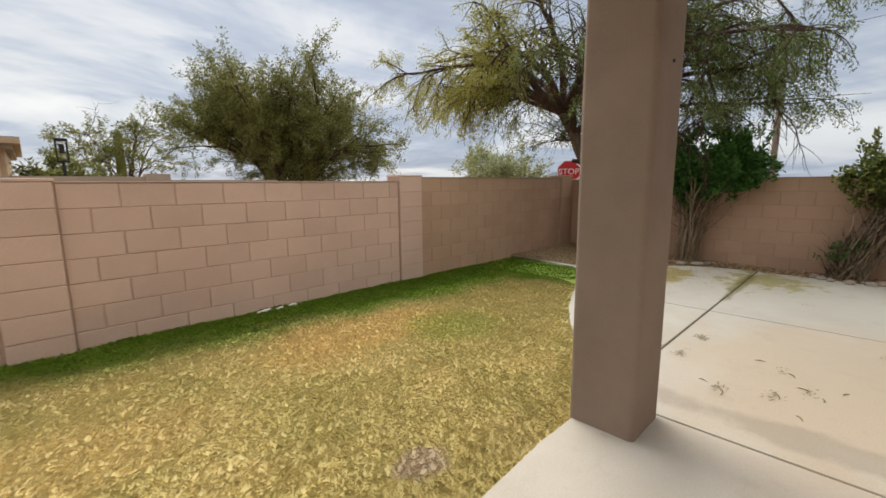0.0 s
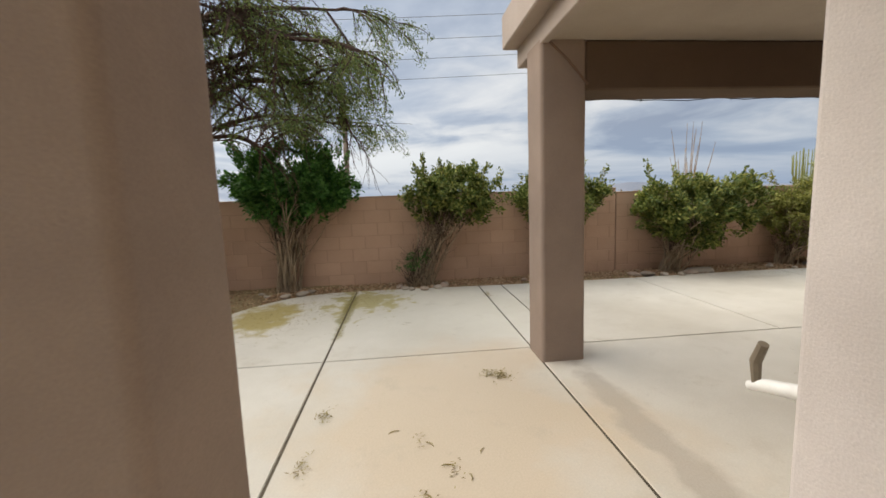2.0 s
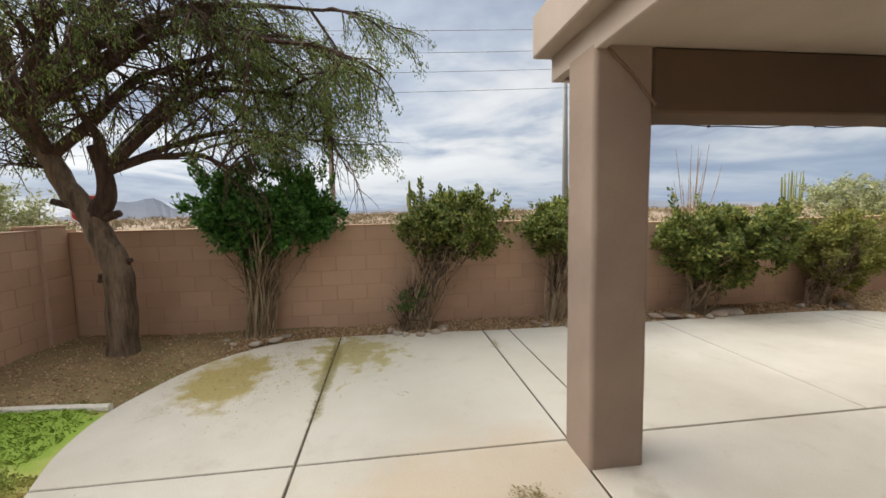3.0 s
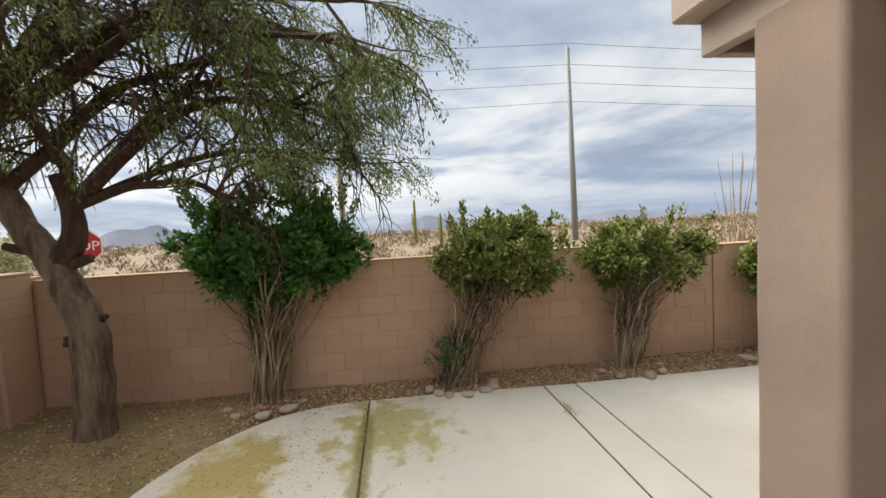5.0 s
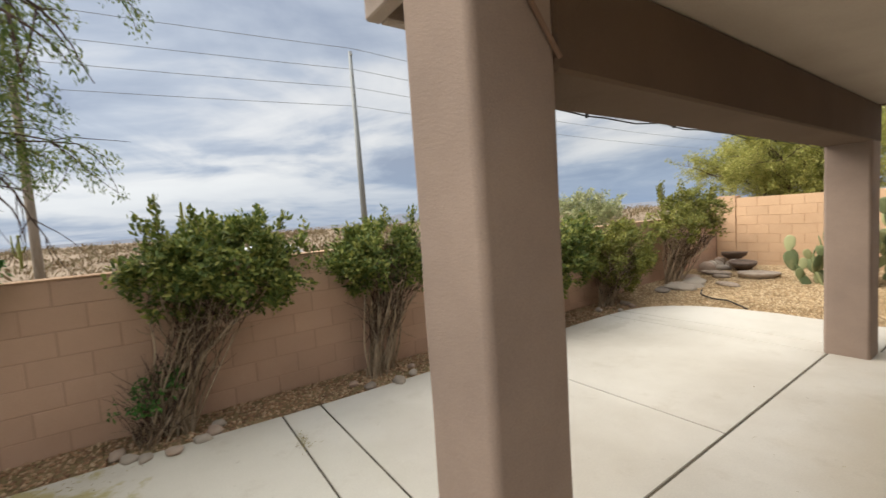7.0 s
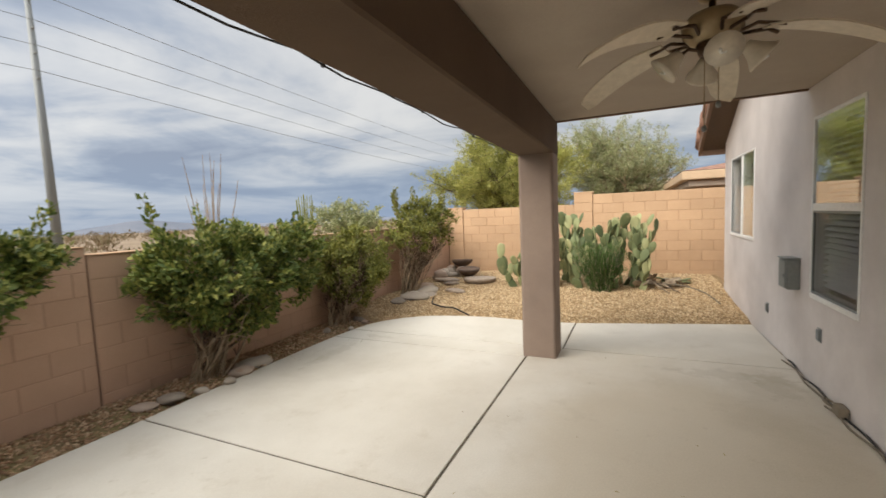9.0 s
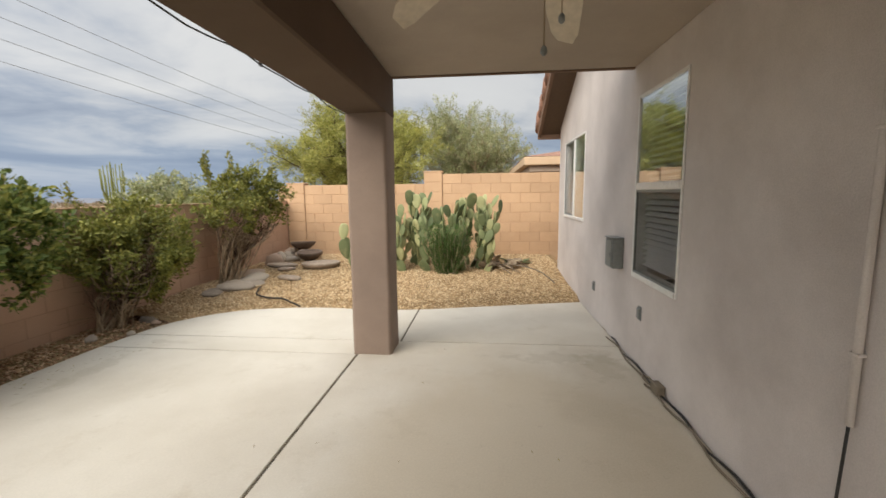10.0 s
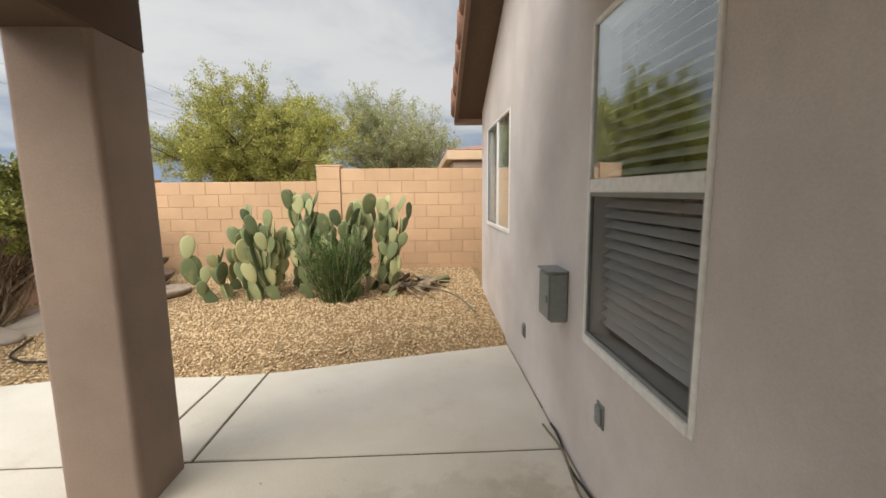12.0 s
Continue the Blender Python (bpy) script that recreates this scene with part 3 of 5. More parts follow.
# ---- patio slab, panel by panel ----
patio = structure("patio", prism(OUTLINE, -0.10, -0.007), JOINT, "pale concrete patio with dark dirt-filled control joints", "patio")
CELLS = [(2.888, 5.382, -0.69, 1.11), (2.888, 5.382, 1.127, 5), (2.986, 5.402, -5.93, -0.707), (5.398, 9, 1.127, 5), (5.398, 9, -0.703, 1.11), (5.398, 9, -1.048, -0.718), (5.418, 9, -3.155, -1.063),
         (5.418, 9, -5.563, -3.17), (5.418, 9, -5.93, -5.578), (5.418, 9, -8, -5.947), (5.09, 5.402, -8, -5.947), (2.986, 5.074, -8, -5.947)]
for x0, x1, y0, y1 in CELLS:
    poly = clip(clip(clip(clip(OUTLINE, 0, x0, False), 0, x1, True), 1, y0, False), 1, y1, True)
    part("concrete_panel", prism(poly, -0.09, 0.0), CONCRETE, patio)
part("concrete_panel", prism([(-5, -0.6), (2.875, -0.6), (2.875, 1.13), (2.2, 1.14), (1.6, 1.1), (0.8, 1.12), (-5, 1.1)], -0.09, 0.0), CONCRETE, patio)
structure("lawn_edging", MB().tube([(6.48, 2.84, 0.0), (6.52, 3.4, 0.012), (6.55, 4.0, 0.015), (6.6, 4.52, 0.02)], 0.035, 8), CEMENT, "thin concrete edging between lawn and soil", "edging")

# ---- house ----
house_wall = MB()
W1, W2 = (-5.735, -4.868, 0.722, 2.226), (-8.96, -7.605, 1.066, 2.222)
X0, X1, TOP = 2.78, 2.98, 2.47
for y0, y1, z0, z1 in [(-9.46, W2[0], -0.1, TOP), (W2[0], W2[1], -0.1, W2[2]), (W2[0], W2[1], W2[3], TOP), (W2[1], W1[0], -0.1, TOP), (W1[0], W1[1], -0.1, W1[2]), (W1[0], W1[1], W1[3], TOP), (W1[1], -0.95, -0.1, TOP)]:
    house_wall.box(X0, y0, z0, X1, y1, z1)
house = structure("house_wall_east", house_wall, STUCCO, "taupe stucco house wall with two windows", "wall")
structure("house_wall_corner", MB().box(-4.9, -0.95, -0.1, 2.82, -0.60, 2.55, 0.02), STUCCO, "taupe stucco house wall round the corner", "wall")
structure("house_wall_return", MB().box(2.66, -1.15, -0.1, 2.778, -0.952, 2.5), STUCCO, "short stucco return of the house wall", "wall")
structure("house_wall_south", MB().box(-5, -9.46, -0.1, 2.78, -9.26, 2.6), STUCCO, "stucco end wall of the house", "wall")
structure("house_wall_west", MB().box(-5.1, -9.46, -0.1, -4.9, -0.6, 2.6), STUCCO, "stucco back wall of the house", "wall")
# added room box behind the windows, its shade painted in
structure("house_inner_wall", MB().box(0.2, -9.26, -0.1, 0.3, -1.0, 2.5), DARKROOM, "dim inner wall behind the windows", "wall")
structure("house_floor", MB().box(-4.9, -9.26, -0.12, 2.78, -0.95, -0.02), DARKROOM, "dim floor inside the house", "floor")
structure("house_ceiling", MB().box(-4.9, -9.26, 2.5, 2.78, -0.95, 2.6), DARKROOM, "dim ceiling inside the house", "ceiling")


def roof_z(y):
    return 2.45 + 0.5 * (min(y, -9.4 - y) + 9.6)


gable = MB()
g0, g1, gm = -9.46, -0.95, -4.7
for x in (2.78, 2.98):
    gable.v += [(x, g0, TOP), (x, g1, TOP), (x, g1, roof_z(g1) + 0.02), (x, gm, roof_z(gm) + 0.02), (x, g0, roof_z(g0) + 0.02)]
gable.f = [(5, 6, 7, 8, 9), (4, 3, 2, 1, 0), (0, 1, 6, 5), (1, 2, 7, 6), (2, 3, 8, 7), (3, 4, 9, 8), (4, 0, 5, 9)]
structure("house_gable", gable, STUCCO, "stucco gable above the house wall", "wall")
roof = MB()
for y0, y1 in ((-9.6, gm), (gm, 0.2)):
    i = len(roof.v)
    for z in (0.0, 0.14):
        roof.v += [(-5.4, y0, roof_z(y0) + z), (3.32, y0, roof_z(y0) + z), (3.32, y1, roof_z(y1) + z), (-5.4, y1, roof_z(y1) + z)]
    roof.f += [tuple(i + j for j in q) for q in ((3, 2, 1, 0), (4, 5, 6, 7), (0, 1, 5, 4), (1, 2, 6, 5), (2, 3, 7, 6), (3, 0, 4, 7))]
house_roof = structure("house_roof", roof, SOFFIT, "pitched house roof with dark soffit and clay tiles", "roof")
rake = MB()
rake.v = [(x, y, roof_z(y) + z) for x in (3.30, 3.345) for y, z in ((-9.63, -0.05), (-9.63, 0.16), (gm, 0.16), (gm, -0.05))]
rake.f = [(0, 1, 2, 3), (7, 6, 5, 4), (0, 4, 5, 1), (1, 5, 6, 2), (2, 6, 7, 3), (3, 7, 4, 0)]
part("rake_board", rake, TRIM, house_roof)
part("eave_board", MB().box(-5.4, -9.64, 2.37, 3.34, -9.60, 2.59), TRIM, house_roof)
tile_bm = MB().tube([(0, -0.22, 0), (0, 0.0, 0.0), (0, 0.22, 0.03)], [0.085, 0.095, 0.105], 10)
tile_me = tile_bm.mesh("roof_tile", TILE, True)
for i in range(14):
    t = part("roof_tile", tile_me, None, house_roof)
    y = -9.55 + i * 0.36
    t.matrix_basis = pose(3.30 + R.uniform(-0.008, 0.008), y, roof_z(y) + 0.17 + R.uniform(-0.006, 0.006), 26.6 + R.uniform(-2, 2), 0, 0)
for r_ in range(3):
    for i in range(12):
        t = part("roof_tile", tile_me, None, house_roof)
        y = -9.5 + i * 0.36
        t.matrix_basis = pose(3.05 - r_ * 0.24, y, roof_z(y) + 0.15, 26.6, 0, 0)


def window(name, y0, y1, z0, z1, label, sash_z=None, mull_y=None, screen=None):
    """A white vinyl window in the east wall: frame, panes, screen and blinds behind."""
    ob = structure(name, MB().box(2.860, y0, z0, 2.988, y0 + 0.025, z1, 0.004).box(2.860, y1 - 0.025, z0, 2.988, y1, z1, 0.004).box(2.860, y0 + 0.025, z1 - 0.025, 2.988, y1 - 0.025, z1, 0.004)
                   .box(2.860, y0 + 0.025, z0, 2.994, y1 - 0.025, z0 + 0.04, 0.004), VINYL, label, "window")
    if sash_z:
        part("meeting_rail", MB().box(2.875, y0 + 0.025, sash_z - 0.03, 2.988, y1 - 0.025, sash_z + 0.03, 0.005), VINYL, ob)
        panes = [(y0 + 0.025, y1 - 0.025, sash_z + 0.03, z1 - 0.025, 2.974), (y0 + 0.025, y1 - 0.025, z0 + 0.04, sash_z - 0.03, 2.958)]
    else:
        part("mullion", MB().box(2.875, mull_y - 0.022, z0 + 0.04, 2.986, mull_y + 0.022, z1 - 0.025, 0.004), VINYL, ob)
        panes = [(mull_y + 0.022, y1 - 0.025, z0 + 0.04, z1 - 0.025, 2.974), (y0 + 0.025, mull_y - 0.022, z0 + 0.04, z1 - 0.025, 2.958)]
    for a, b, c, d, x in panes:
        p = part("pane", MB().box(x - 0.003, a, c, x + 0.003, b, d), GLASS if x > 2.970 else GLASS_LOW, ob)
        p.visible_shadow = False
    a, b, c, d, x = panes[1]
    part("screen_frame", MB().box(2.966, a, c, 2.982, a + 0.010, d).box(2.966, b - 0.010, c, 2.982, b, d).box(2.966, a + 0.010, c, 2.982, b - 0.010, c + 0.018).box(2.966, a + 0.010, d - 0.018, 2.982, b - 0.010, d), BOX_GREY, ob)
    net = MB()
    net.quad((2.975, a + 0.010, c + 0.018), (2.975, b - 0.010, c + 0.018), (2.975, b - 0.010, d - 0.018), (2.975, a + 0.010, d - 0.018))
    part("insect_screen", net, SCREEN, ob).visible_shadow = False
    blinds = tagged(thing(name + "_blind", "half-tilted slatted blind hanging behind the window", "blind", (2.895, (y0 + y1) / 2, z1)), group="window blinds")
    blinds.name = "window_blind"
    part("headrail", MB().box(-0.03, (y0 - y1) / 2 + 0.03, -0.05, 0.03, (y1 - y0) / 2 - 0.03, 0.0), BLIND, blinds)
    half = (y1 - y0) / 2 - 0.04
    slat = MB().box(-0.026, -half, -0.0015, 0.026, half, 0.0015).mesh("slat", BLIND)
    for i in range(int((z1 - z0 - 0.1) / 0.047)):
        s = part("slat", slat, None, blinds)
        s.matrix_basis = pose(0, 0, -0.07 - i * 0.047, 0, 34 + R.uniform(-2, 2), 0)
    return ob


window("window_1", *W1, "white vinyl sash window with blinds and a lower screen", sash_z=1.487)
window("window_2", *W2, "white vinyl sliding window with a screened half", mull_y=-8.28)


# ---- columns, beam, patio roof ----
def column(x0, y0, x1, y1, z1, label):
    """A stucco column with softly rounded, slightly uneven corners."""
    bm = bmesh.new()
    bmesh.ops.create_cube(bm, size=1, matrix=Matrix.Translation(((x0 + x1) / 2, (y0 + y1) / 2, z1 / 2 - 0.02)) @ Matrix.Diagonal((x1 - x0, y1 - y0, z1 + 0.04, 1)))
    ups = [e for e in bm.edges if abs(e.verts[0].co.z - e.verts[1].co.z) > 1]
    bmesh.ops.bevel(bm, geom=ups, offset=0.032, segments=9, profile=0.5, affect="EDGES")
    for i in range(1, 24):
        z = -0.04 + (z1 + 0.04) * i / 24
        bmesh.ops.bisect_plane(bm, geom=bm.verts[:] + bm.edges[:] + bm.faces[:], plane_co=(0, 0, z), plane_no=(0, 0, 1))
    for v in bm.verts:
        n = noise.noise(Vector((v.co.x * 3, v.co.y * 3, v.co.z * 2.2)))
        v.co.x += 0.004 * n
        v.co.y += 0.004 * noise.noise(Vector((v.co.x * 3 + 9, v.co.y * 3, v.co.z * 2.6)))
    ob = structure("column", MB().take(bm), COLUMN, label, "column", False)
    return ob


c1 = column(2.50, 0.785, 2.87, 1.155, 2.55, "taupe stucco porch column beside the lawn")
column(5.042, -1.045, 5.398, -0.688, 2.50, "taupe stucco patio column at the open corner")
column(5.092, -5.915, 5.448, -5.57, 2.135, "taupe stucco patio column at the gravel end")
part("bolt_hole", MB().tube([(2.70, 0.795, 1.93), (2.70, 0.776, 1.93)], 0.008, 8), BLACK, c1)
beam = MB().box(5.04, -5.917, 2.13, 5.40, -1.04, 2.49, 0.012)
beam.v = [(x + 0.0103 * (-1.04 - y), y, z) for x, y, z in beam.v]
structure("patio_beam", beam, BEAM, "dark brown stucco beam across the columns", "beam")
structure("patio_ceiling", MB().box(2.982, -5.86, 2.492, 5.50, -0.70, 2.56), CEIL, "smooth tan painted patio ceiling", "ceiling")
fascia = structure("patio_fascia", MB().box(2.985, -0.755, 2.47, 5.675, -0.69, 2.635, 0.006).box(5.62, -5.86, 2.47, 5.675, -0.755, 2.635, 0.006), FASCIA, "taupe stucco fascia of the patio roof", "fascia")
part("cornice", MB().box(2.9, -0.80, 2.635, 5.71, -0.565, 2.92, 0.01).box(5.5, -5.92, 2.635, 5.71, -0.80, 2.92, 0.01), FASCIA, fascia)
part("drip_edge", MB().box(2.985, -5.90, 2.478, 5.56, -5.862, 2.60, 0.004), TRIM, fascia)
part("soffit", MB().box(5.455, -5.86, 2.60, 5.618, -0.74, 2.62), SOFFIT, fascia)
structure("patio_roof", MB().box(2.9, -5.92, 2.92, 5.60, -0.62, 2.98), TRIM, "flat roof over the patio", "roof")
structure("porch_roof", MB().box(-4.9, -0.60, 2.56, 2.95, 1.25, 2.9), CEIL, "roof over the porch by the lawn", "roof")
structure("column_bead", MB().tube([(5.035, -0.73, 2.50), (5.030, -0.90, 2.34), (5.034, -1.05, 2.17)], 0.009, 6), TRIM, "thin brown bead across the column head", "trim")
wire = thing("string_cable", "black cable sagging along the underside of the beam", "cable", (5.403, -3.0, 2.137))
pts = [(0.0, -0.72 + 3.0, 0.02)]
for i in range(1, 36):
    y = -0.72 - i * 0.14
    span = (i % 6) / 6
    pts.append((0.0103 * (-1.04 - y) + 0.005 * math.sin(i), y + 3.0, 0.0 - 0.016 * math.sin(math.pi * span) * (0.5 + 0.5 * ((i // 6) % 2)) + 0.006 * math.sin(i * 1.7)))
part("cable", MB().tube(pts, 0.004, 6), BLACK, wire)
for i in range(1, 36, 6):
    p = pts[i]
    part("clip", MB().box(p[0] - 0.007, p[1] - 0.008, p[2] - 0.008, p[0] + 0.007, p[1] + 0.008, p[2] + 0.014, 0.002), BLACK, wire)


# ---- block walls ----
LEN, HIGH = 0.406, 0.203
BM = {}


def block_mesh(length, mat):
    key = (round(length, 3), mat.name)
    if key not in BM:
        proud = 0.003 if mat is BLOCK_BACK else 0.006 if mat is BLOCK_TAN else 0.007
        BM[key] = MB().box(-length / 2, -proud, -HIGH / 2 + 0.002, length / 2, 0.02, HIGH / 2 - 0.002, 0.005).mesh("block", mat)
    return BM[key]


def block_run(parent, mat, origin, along, length, top, courses, skip=()):
    """Courses of blocks in running bond on the face of a wall. origin: plan point where the run starts; along: degrees of the run; the face looks to the right of it."""
    made = []
    a = radians(along)
    ux, uy = math.cos(a), math.sin(a)
    for c_ in range(courses):
        z = top - HIGH * (c_ + 0.5)
        s = 0.0
        first = LEN / 2 if c_ % 2 else LEN
        while s < length - 0.03:
            e = min(s + (first if s == 0 else LEN), length)
            if e - s > 0.05:
                ob = part("block", block_mesh(e - s - 0.010, mat), None, parent)
                m = (s + e) / 2
                ob.matrix_basis = pose(origin[0] + ux * m, origin[1] + uy * m, z + R.uniform(-0.0012, 0.0012), 0, R.uniform(-0.12, 0.12), along) @ Matrix.Translation((0, R.uniform(-0.0015, 0.0015), 0))
                made.append(ob)
            s = e
    return made


def wall(name, boxes, mat, label):
    mb = MB()
    for b in boxes:
        mb.box(*b)
    return structure(name, mb, mat, label, "wall")


lw = wall("wall_north", [(-6, 4.508, -0.2, 3.945, 4.70, 1.382)], MORTAR, "pinkish concrete block garden wall along the lawn")
block_run(lw, BLOCK, (0.545, 4.508), 0, 3.40, 1.38, 8)
block_run(lw, BLOCK, (-1.1, 4.508), 0, 1.23, 1.38, 8)
part("wall_cap", MB().box(-6, 4.495, 1.383, 3.945, 4.71, 1.393, 0.003), MORTAR, lw)
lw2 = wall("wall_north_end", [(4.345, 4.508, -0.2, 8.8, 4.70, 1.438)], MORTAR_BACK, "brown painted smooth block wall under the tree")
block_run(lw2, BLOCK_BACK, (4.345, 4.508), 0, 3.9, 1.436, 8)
part("wall_cap", MB().box(4.345, 4.495, 1.439, 8.2, 4.71, 1.449, 0.003), MORTAR_BACK, lw2)


def pilaster(x0, x1, y0, y1, top, mat, blockmat, label, face):
    """A square pier of stacked blocks with a cap; face is the side with the blocks."""
    ob = structure("wall_pier", MB().box(x0, y0, -0.2, x1, y1, top), mat, label, "pier")
    part("pier_cap", MB().box(x0 - 0.012, y0 - 0.012, top + 0.001, x1 + 0.012, y1 + 0.012, top + 0.03, 0.006), blockmat, ob)
    for c_ in range(8):
        z = top - HIGH * (c_ + 0.5)
        if face == "y":
            b = part("block", block_mesh(x1 - x0 - 0.004, blockmat), None, ob)
            b.matrix_basis = pose((x0 + x1) / 2, y0 - 0.004, z, 0, 0, 0)
        else:
            b = part("block", block_mesh(x1 - x0 - 0.004, blockmat), None, ob)
            b.matrix_basis = pose((x0 + x1) / 2, y1 + 0.004, z, 0, 0, 180)
    return ob


pilaster(0.14, 0.541, 4.47, 4.74, 1.39, MORTAR, BLOCK, "pinkish block pier in the garden wall", "y")
pilaster(3.949, 4.341, 4.478, 4.74, 1.445, MORTAR, BLOCK, "pinkish block pier in the garden wall", "y")
pilaster(8.17, 8.57, 4.47, 4.74, 1.47, MORTAR, BLOCK_BACK, "brown block pier where two walls meet", "y")

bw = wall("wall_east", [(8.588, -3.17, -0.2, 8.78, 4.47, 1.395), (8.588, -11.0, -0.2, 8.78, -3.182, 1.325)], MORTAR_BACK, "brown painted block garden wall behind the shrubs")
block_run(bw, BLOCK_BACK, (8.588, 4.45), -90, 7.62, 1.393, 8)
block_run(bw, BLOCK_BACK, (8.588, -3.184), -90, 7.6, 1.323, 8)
part("wall_cap", MB().box(8.575, -3.17, 1.396, 8.79, 4.46, 1.408, 0.003).box(8.575, -10.80, 1.326, 8.79, -3.182, 1.338, 0.003), MORTAR_TAN, bw)

fw = wall("wall_south", [(5.545, -11.02, -0.2, 8.78, -10.838, 1.665), (-2.0, -11.02, -0.2, 5.155, -10.838, 1.865)], MORTAR_TAN, "tan block garden wall behind the cactus")
block_run(fw, BLOCK_TAN, (8.58, -10.838), 180, 3.03, 1.663, 8)
block_run(fw, BLOCK_TAN, (5.155, -10.838), 180, 2.6, 1.863, 9)
pilaster(5.159, 5.541, -11.04, -10.815, 1.90, MORTAR_TAN, BLOCK_TAN, "taller tan block pier where the wall steps up", "back")
pilaster(8.18, 8.575, -11.04, -10.815, 1.69, MORTAR_TAN, BLOCK_TAN, "tan block pier in the wall corner", "back")


# ---- ceiling fan ----
fan = thing("ceiling_fan", "cream five-blade ceiling fan with frosted lamp shades and pull chains", "ceiling fan", (4.04, -3.42, 2.48))
part("canopy", MB().lathe([(0.02, -0.07), (0.05, -0.06), (0.075, -0.01), (0.08, 0.0)], (0, 0, 0)), FAN_BRASS, fan, "", True)
part("downrod", MB().tube([(0, 0, -0.06), (0, 0, -0.12)], 0.014, 10), FAN_BRONZE, fan)
part("motor_housing", MB().lathe([(0.04, -0.245), (0.085, -0.235), (0.115, -0.20), (0.12, -0.16), (0.09, -0.125), (0.03, -0.11)], (0, 0, 0), 24), FAN_BRASS, fan, "", True)
part("switch_housing", MB().lathe([(0.02, -0.30), (0.05, -0.29), (0.062, -0.25), (0.05, -0.235)], (0, 0, 0)), FAN_BRONZE, fan, "", True)
for i in range(5):
    a = radians(41 + 72 * i)
    rot = Matrix.Rotation(a, 4, "Z")
    iron = MB()
    for s in (-1, 1):
        iron.tube([rot @ Vector((0.09, s * 0.015, -0.22)), rot @ Vector((0.15, s * 0.05, -0.205)), rot @ Vector((0.21, s * 0.03, -0.21)), rot @ Vector((0.25, s * 0.045, -0.225))], 0.008, 6)
    part("blade_iron", iron, FAN_BRONZE, fan)
    blade = MB()
    rows = []
    for j in range(13):
        t = j / 12
        r_ = 0.19 + 0.46 * t
        half = 0.058 + 0.022 * math.sin(math.pi * min(t * 1.1, 1)) if t < 0.93 else 0.055 * (1 - (t - 0.93) * 6)
        z = -0.215 - 0.15 * t * t
        for dz in (0.0, 0.008):
            rows += [rot @ Vector((r_, -half, z + dz - 0.012)), rot @ Vector((r_, half, z + dz + 0.012))]
    blade.v = [tuple(p) for p in rows]
    for j in range(12):
        b = j * 4
        blade.f += [(b, b + 4, b + 5, b + 1), (b + 2, b + 3, b + 7, b + 6), (b, b + 2, b + 6, b + 4), (b + 1, b + 5, b + 7, b + 3)]
    blade.f += [(0, 1, 3, 2), (48, 50, 51, 49)]
    part("blade", blade, FAN_CREAM, fan)
for i in range(4):
    a = radians(4 + 90 * i)
    rot = Matrix.Rotation(a, 4, "Z")
    part("lamp_arm", MB().tube([rot @ Vector(p) for p in ((0.04, 0, -0.27), (0.09, 0, -0.255), (0.12, 0, -0.275))], 0.008, 6), FAN_BRONZE, fan)
    sh = MB().lathe([(0.022, 0.0), (0.03, -0.02), (0.042, -0.05), (0.066, -0.085), (0.07, -0.095)][::-1], (0, 0, 0), 18)
    m = rot @ Matrix.Translation((0.12, 0, -0.27)) @ Matrix.Rotation(radians(-48), 4, "Y")
    sh.v = [tuple(m @ Vector(p)) for p in sh.v]
    s = part("lamp_shade", sh, SHADE, fan, "frosted glass shade", True)
    bulb = MB().tube([m @ Vector((0.014 * math.cos(t), 0.014 * math.sin(t), -0.06 - 0.0035 * t)) for t in [x * 0.6 for x in range(20)]], 0.006, 6)
    part("bulb", bulb, WHITE, s, "spiral bulb", True)
for x, y, l in ((0.03, 0.02, 0.30), (-0.025, 0.0, 0.20)):
    ch = part("pull_chain", MB().tube([(x, y, -0.29), (x, y, -0.29 - l)], 0.0022, 5), FAN_BRASS, fan)
    part("chain_knob", MB().lathe([(0.004, -0.03), (0.011, -0.022), (0.010, -0.008), (0.004, 0.0)], (x, y, -0.29 - l), 10), BOX_GREY, ch, "", True)

# ---- fittings on the house wall ----
box = thing("electrical_box", "grey metal outdoor electrical box on the stucco wall", "electrical box", (2.98, -6.07, 0.735))
part("enclosure", MB().box(0.0, -0.10, 0.0, 0.10, 0.10, 0.28, 0.008), BOX_GREY, box)
part("box_door", MB().box(0.101, -0.093, 0.012, 0.112, 0.093, 0.268, 0.004), BOX_GREY, box)
part("rain_lip", MB().box(0.0, -0.107, 0.281, 0.122, 0.107, 0.292, 0.003), BOX_GREY, box)
part("hasp", MB().box(0.113, 0.06, 0.11, 0.122, 0.08, 0.15, 0.003), STEEL, box)
for y, z in ((-5.50, 0.45), (-6.95, 0.36)):
    o = thing("outlet_cover", "small grey weatherproof outlet cover on the wall", "outlet", (2.98, y, z), "outlets on the house wall")
    part("plate", MB().box(0, -0.036, -0.058, 0.008, 0.036, 0.058, 0.003), BOX_GREY, o)
    part("flap", MB().box(0.0085, -0.028, -0.045, 0.022, 0.028, 0.045, 0.006), STEEL, o)
cd = thing("wall_conduit", "painted conduit running up the wall with a loose cable", "conduit", (2.98, -3.50, 0.63))
part("pipe", MB().tube([(0.016, 0, 0.0), (0.016, 0, 1.845)], 0.014, 10), STUCCO, cd, "", True)
part("cable", MB().tube([(0.016, 0, 0.02), (0.03, 0.01, -0.12), (0.02, -0.01, -0.3), (0.05, 0.02, -0.5), (0.08, 0.06, -0.622)], 0.0055, 6), BLACK, cd, "", True)
